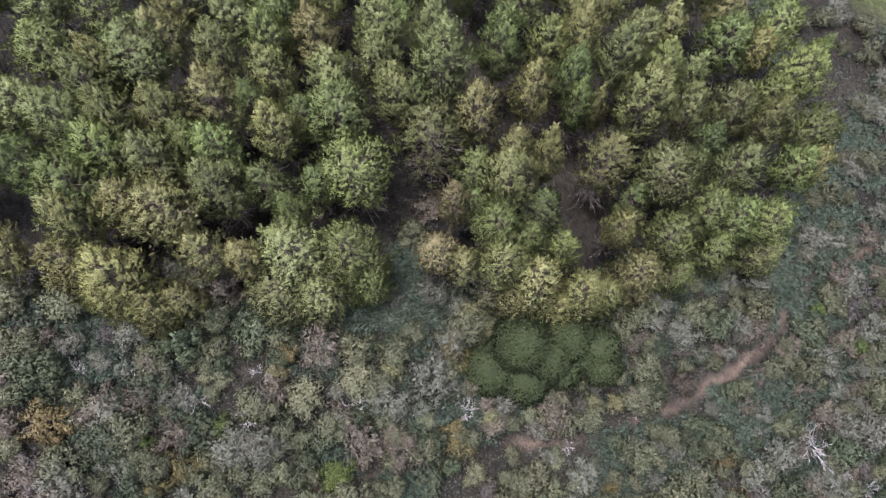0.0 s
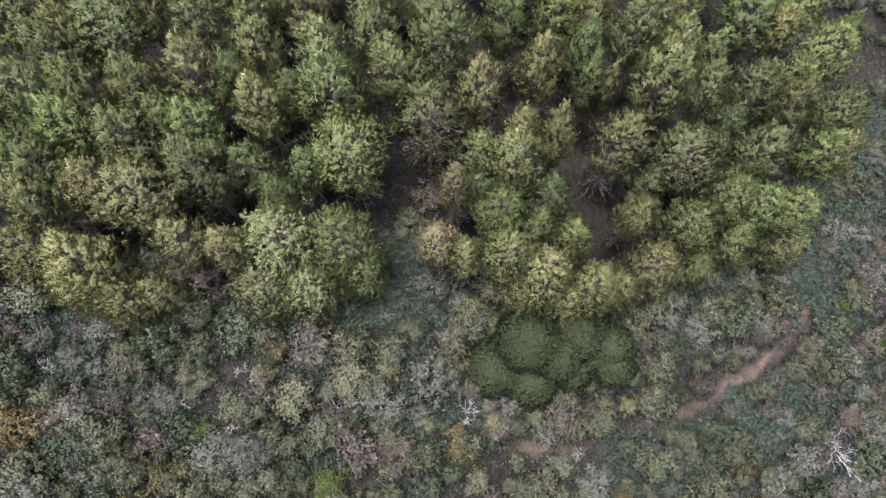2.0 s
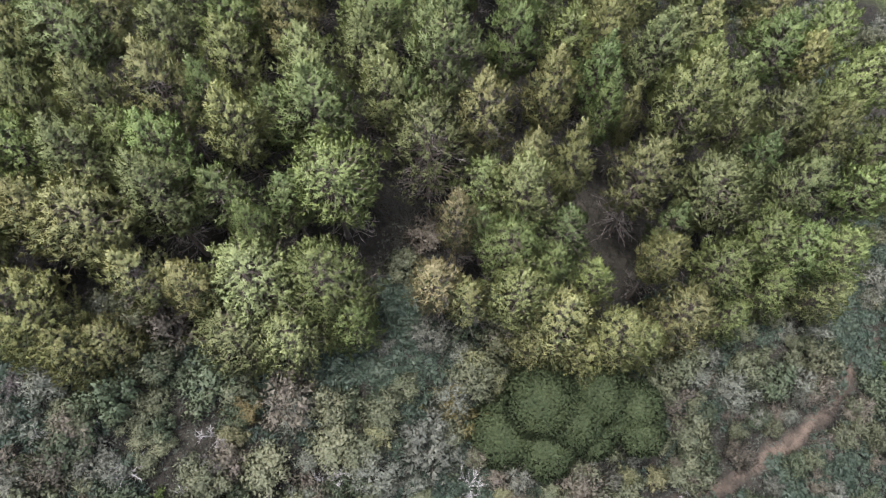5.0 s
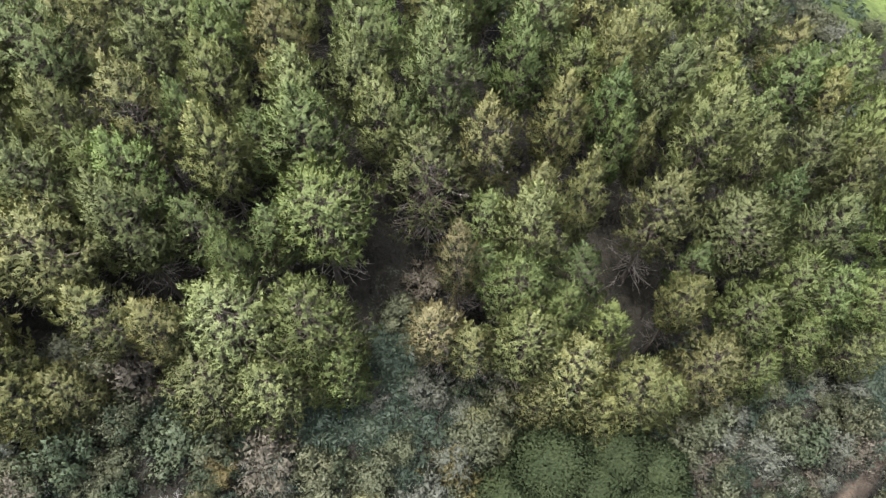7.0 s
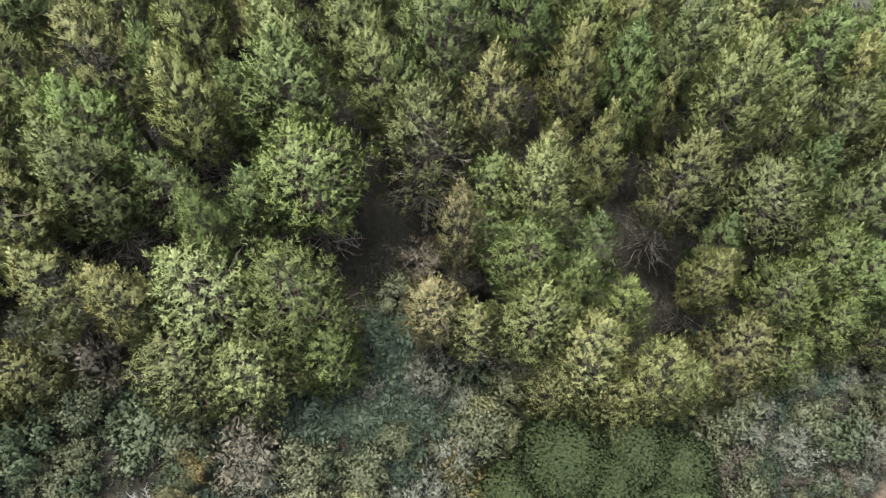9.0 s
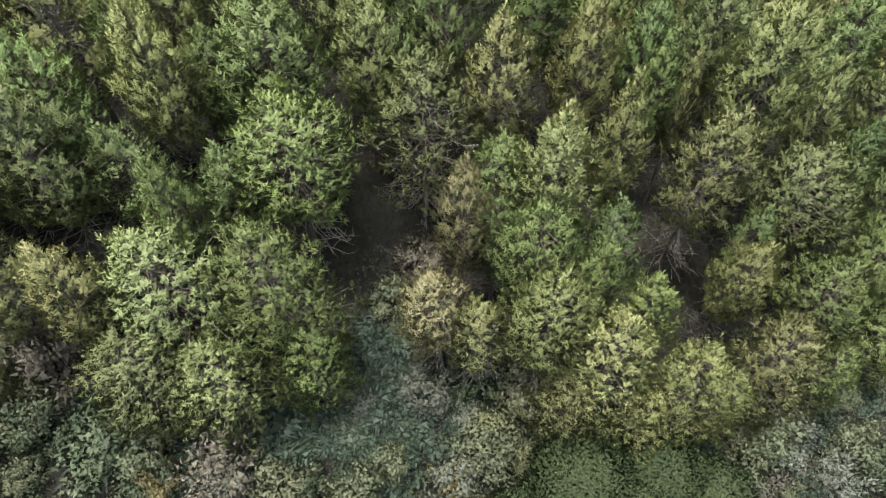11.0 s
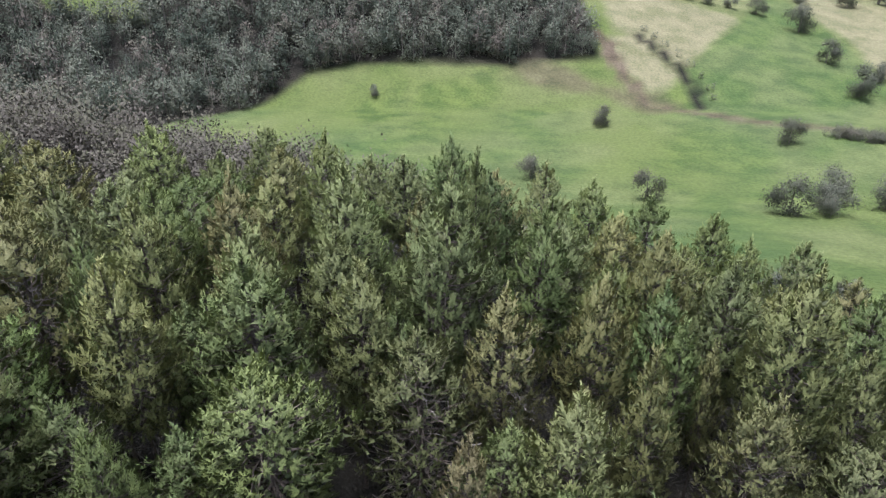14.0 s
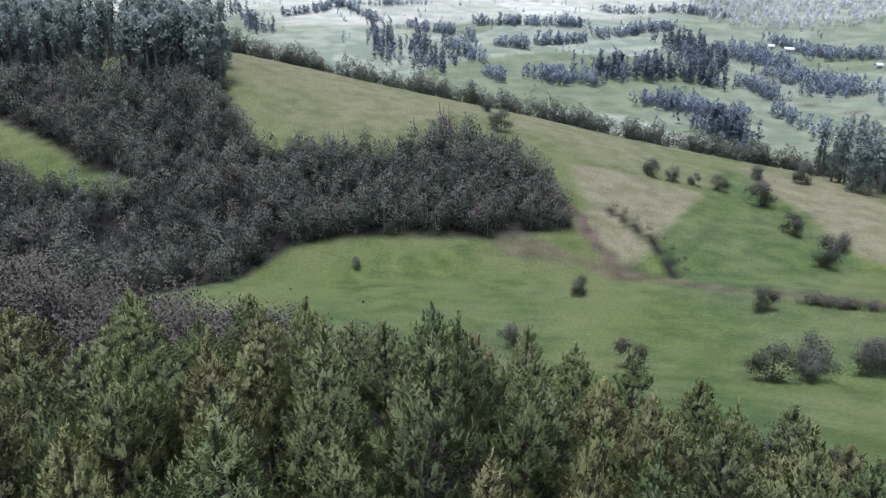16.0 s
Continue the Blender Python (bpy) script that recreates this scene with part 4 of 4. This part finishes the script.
hill_places = spots(91, 4800, (-185, 46, 140, 300), in_wood, 0.5, 1.4)
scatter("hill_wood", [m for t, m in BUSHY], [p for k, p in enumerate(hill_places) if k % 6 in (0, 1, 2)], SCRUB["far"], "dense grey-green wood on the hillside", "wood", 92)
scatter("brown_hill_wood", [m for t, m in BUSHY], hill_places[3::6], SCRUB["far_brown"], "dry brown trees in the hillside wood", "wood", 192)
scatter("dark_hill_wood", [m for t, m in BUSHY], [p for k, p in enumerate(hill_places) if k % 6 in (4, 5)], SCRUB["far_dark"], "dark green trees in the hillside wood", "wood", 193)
poles = [Geo().tube(np.array([(0, 0, 0), (0.15, 0.1, 4.0), (0.5 * k, -0.2, 8.2)]), (0.14, 0.11, 0.06), 4).mesh("pole", DEAD) for k in (-1, 0, 1)]
scatter("hill_wood_trunks", poles, hill_places[:900], TWIG, "pale thin trunks in the hillside wood", "trunks", 94)
gums = spots(93, 330, (-190, -72, 262, 304), lambda x, y: (x + 0.3 * (y - 266) < -72) & (ripple(x, y, 30, 94) > -0.7), 0.8, 1.15)
gums += spots(95, 90, (146, 210, 236, 292), lambda x, y: (x + 0.1 * (276 - y) > 152), 0.7, 1.1)
scatter("eucalyptus_stand", [m for t, m in GUM], gums, SCRUB["euc"], "tall dark eucalyptus stand on the ridge", "wood", 96)
scatter("eucalyptus_trunks", [t for t, m in GUM], gums, TWIG, "pale tall eucalyptus trunks on the ridge", "trunks", 96)
crest = lambda x, y: np.abs(y - (321 - 0.2 * x)) < 8
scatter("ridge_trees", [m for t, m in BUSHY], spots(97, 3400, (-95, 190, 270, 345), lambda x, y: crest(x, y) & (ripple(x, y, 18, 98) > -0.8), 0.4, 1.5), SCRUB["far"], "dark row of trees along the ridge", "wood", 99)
knoll = spots(130, 650, (-80, 0, 34, 68), lambda x, y: (x < -5 - 0.3 * (y - 45) + 2 * ripple(x, y, 9, 131)) & (inside(x, y, PLANTATION) < -0.5), 0.5, 0.95)
scatter("knoll_scrub", [m for t, m in THICKET], knoll, SCRUB["dusk"], "grey-brown tall scrub behind the pines", "scrub", 132)
stems = [Geo().tube(np.array([(0, 0, 0), (0.1, 0.1, 2.6), (0.3 * k, -0.1, 4.6)]), (0.05, 0.035, 0.015), 4).mesh("stem", DEAD) for k in (-1, 0, 1)]
scatter("knoll_stems", stems, knoll[:160], TWIG, "pale bare stems in the tall scrub", "stems", 133)
scatter("scrub_hill", [m for t, m in THICKET], spots(101, 1000, (-90, 16, 28, 90), lambda x, y: (y + 0.75 * x < 60 + 5 * ripple(x, y, 12, 102)) & (inside(x, y, PLANTATION) < 1.0), 0.35, 0.75), SCRUB["dusk"],
        "brown scrub on the slope behind the pines", "scrub", 103)
belt = spots(107, 1900, (-20, 58, 12, 56), lambda x, y: (inside(x, y, PLANTATION) < -0.8) & (inside(x, y, PLANTATION) > -26) & (x + 0.3 * y > 14) & off_path(x, y), 0.6, 1.3)
scatter("grey_scrub_belt", [c for s, c in SHRUBS["grey"]], belt[::9], SCRUB["grey"], "grey twiggy scrub round the edge of the pines", "scrub", 108)
scatter("green_scrub_belt", [c for s, c in SHRUBS["leaf"]], belt[1::7], SCRUB["leaf"], "olive scrub round the edge of the pines", "scrub", 109)
scatter("fern_belt", FERNS, belt[0::3], SCRUB["fern"], "blue-green ferns round the edge of the pines", "fern", 110)
scatter("gully_scrub", [m for t, m in BUSHY], [(x + dx, y, 0.28) for (x, y), dx in zip([(55, 208), (57, 204), (59.3, 200), (61.5, 195), (64, 190), (65, 184), (66, 178), (65, 173)] * 2, [0, 0.4, -0.4, 0.3, -0.3, 0.5, 0, 0.2] + [1.2] * 8)], SCRUB["lone"], "dark scrub in the pasture gully", "scrub", 104)
scatter("hedge", [m for t, m in BUSHY], spots(105, 1600, (78, 125, 122, 150), lambda x, y: beside(x, y, HEDGE) < 1.8, 0.22, 0.42), SCRUB["lone"], "dark green hedge along the pasture", "hedge", 106)

FIELD_TREES = [(75.9, 239.2, 0.95), (82.8, 238.2, 0.8), (89.9, 237.0, 0.65), (97.5, 234.5, 0.85), (118.5, 251.7, 0.9), (106.5, 222.7, 1.3), (135.3, 252.9, 1.15), (105.1, 199.4, 1.0), (104.0, 177.2, 1.2), (114.4, 187.5, 0.8), (26.6, 261.1, 1.25), (24, 290, 0.8), (-17.9, 173.1, 0.45), (69.7, 138.3, 0.85), (32.4, 106.0, 0.8), (51.1, 96.2, 0.95), (60.3, 103.6, 0.95), (57.7, 96.5, 0.8), (68.2, 99.7, 0.9), (72.2, 103.1, 0.8), (15.1, 118.3, 0.7), (34.0, 151.0, 0.7)]
for k, (x, y, size) in enumerate(FIELD_TREES):
    t, m = LONE[k % 3]
    thing("field_tree", [("trunk", t), ("crown", m)], (x, y, float(ground_z(x, y))), "dark round-crowned tree standing alone in green pasture", "tree", "trees of the pasture", scale=size, turn=k * 1.3)

# ---- far side of the valley ----
# hedges and copses: plan x, y to x, y, breadth, number of trees, and 1 for tall spired trees
COPSES_NORTH = [(-116, 899, -45, 788, 5, 40, 0), (-21, 778, 42, 662, 4, 30, 0), (-8, 666, 14, 556, 14, 34, 1), (-51, 716, -29, 601, 10, 26, 1), (20, 656, 42, 581, 5, 22, 0), (48, 747, 156, 731, 9, 60, 0), (59, 640, 83, 628, 4, 14, 0), (94, 642, 142, 661, 5, 24, 0), (43, 544, 52, 521, 4, 8, 0), (80, 536, 119, 528, 12, 36, 0), (151, 686, 245, 747, 7, 40, 0), (225, 676, 230, 581, 16, 60, 1)]
COPSES_SOUTH = [(257, 653, 310, 635, 18, 80, 0), (126, 554, 215, 545, 14, 80, 1), (340, 726, 398, 638, 14, 80, 0), (294, 607, 306, 514, 20, 90, 0), (239, 551, 249, 513, 8, 26, 0), (146, 481, 196, 454, 10, 60, 0), (163, 429, 171, 384, 8, 34, 1), (-157, 819, -111, 843, 5, 20, 0), (-226, 862, -143, 688, 8, 24, 1), (-124, 843, 2, 950, 6, 34, 0), (214, 910, 335, 833, 8, 50, 0), (230, 470, 225, 404, 6, 14, 0)]
copse_rng = np.random.default_rng(111)
broad, spired = [], []
for x0, y0, x1, y1, wide, many, tall in COPSES_NORTH + COPSES_SOUTH:
    many, wide = int(many * 2.6), wide * 1.3
    s, off = copse_rng.uniform(0, 1, many), copse_rng.normal(0, wide * 0.5, (many, 2))
    for k in range(many):
        (spired if tall and k % 3 else broad).append((x0 + (x1 - x0) * s[k] + off[k, 0], y0 + (y1 - y0) * s[k] + off[k, 1], copse_rng.uniform(0.4, 0.85)))
vx, vy = copse_rng.uniform(-650, 800, 11000), copse_rng.uniform(370, 1300, 11000)
on = (field_of(vx, vy)[1] < 1.6) & (np.abs(vx) < vy * 0.72)
broad += list(zip(vx[on], vy[on], copse_rng.uniform(0.25, 0.5, int(on.sum()))))
scatter("valley_hedges", [m for t, m in BLUE], broad, SCRUB["blue"], "haze-blue hedges and copses between valley fields", "hedge", 117)
scatter("valley_eucalyptus", [m for t, m in SPIRE], spired, SCRUB["blue"], "tall haze-blue trees between valley fields", "wood", 118)
scatter("mountain_forest", [m for t, m in BLUE], spots(121, 2600, (300, 900, 740, 1250), lambda x, y: (x > 0.345 * y + 25 * ripple(x, y, 120, 122)) & (y > 790 + 20 * ripple(x, y, 70, 124)), 0.45, 0.9), SCRUB["mountain"], "haze-pale forest on the far mountainside", "wood", 123)


# ---- farmhouses across the valley ----
WHITEWASH, _n, _l, _b = shader("whitewashed_wall")
_l.new(mixed(_n, _l, grain(_n, _l, 1.5), (0.70, 0.69, 0.66), (0.82, 0.81, 0.78)), _b.inputs["Base Color"])
ROOF_TILE, _n, _l, _b = shader("red_roof_tiles")
_l.new(mixed(_n, _l, grain(_n, _l, 2.5), (0.36, 0.17, 0.11), (0.52, 0.30, 0.22)), _b.inputs["Base Color"])
ROOF_SHEET, _n, _l, _b = shader("pale_roof_sheet")
_l.new(mixed(_n, _l, grain(_n, _l, 1.0), (0.62, 0.63, 0.64), (0.78, 0.78, 0.78)), _b.inputs["Base Color"])


def farmhouse(x, y, turn, long, deep, roof, label):
    """A low house: four walls with door and window openings left dark, and a pitched roof with overhang."""
    root = new("farmhouse")
    root.matrix_basis = pose(x, y, float(ground_z(x, y)) - 0.3, 0, 0, turn)
    a, b, h, top = long / 2, deep / 2, 3.2, 5.0
    wall = bmesh.new()
    for x0, x1, y0, y1 in ((-a, a, -b, -b + 0.25), (-a, a, b - 0.25, b), (-a, -a + 0.25, -b + 0.25, b - 0.25), (a - 0.25, a, -b + 0.25, b - 0.25)):
        bmesh.ops.create_cube(wall, size=1, matrix=Matrix.LocRotScale(((x0 + x1) / 2, (y0 + y1) / 2, h / 2), None, (x1 - x0, y1 - y0, h)))
    me = bpy.data.meshes.new("wall")
    wall.to_mesh(me)
    me.materials.append(WHITEWASH)
    part("wall", me, root)
    v = [(sx * (a + 0.5), sy * (b + 0.6), z) for z in (h - 0.25, h - 0.05) for sx in (-1, 1) for sy in (-1, 1)]
    ridge = [(sx * (a + 0.5), 0, z) for z in (top - 0.2, top) for sx in (-1, 1)]
    f = [(4, 6, 11, 10), (5, 7, 11, 10)[::-1], (0, 2, 9, 8)[::-1], (1, 3, 9, 8), (0, 4, 10, 8), (1, 8, 10, 5), (2, 9, 11, 6), (3, 7, 11, 9), (0, 2, 6, 4), (1, 5, 7, 3)]
    me = bpy.data.meshes.new("roof")
    me.from_pydata(v + ridge, [], f)
    me.materials.append(roof)
    part("roof", me, root)
    door = Geo().add([(-0.5, -b - 0.02, 0.1), (0.5, -b - 0.02, 0.1), (0.5, -b - 0.02, 2.2), (-0.5, -b - 0.02, 2.2)], [(0, 1, 2, 3)]).mesh("door", BARK)
    part("door", door, root)
    for sx in (-0.6, 0.6):
        w = sx * a
        part("window", Geo().add([(w - 0.6, -b - 0.02, 1.1), (w + 0.6, -b - 0.02, 1.1), (w + 0.6, -b - 0.02, 2.2), (w - 0.6, -b - 0.02, 2.2)], [(0, 1, 2, 3)]).mesh("window", BARK), root)
    return tagged(root, label, "house", "farmhouses")


farmhouse(340, 695, -12, 8, 5, ROOF_SHEET, "white farmhouse with a pale sheet roof among valley fields")
farmhouse(366, 686, 8, 9, 5, ROOF_TILE, "white farmhouse with a red tiled roof among valley fields")
farmhouse(322, 694, 0, 5, 4, ROOF_SHEET, "small white farm shed with a pale sheet roof")
farmhouse(372, 604, 0, 5, 4, ROOF_SHEET, "small white farm shed with a pale sheet roof")
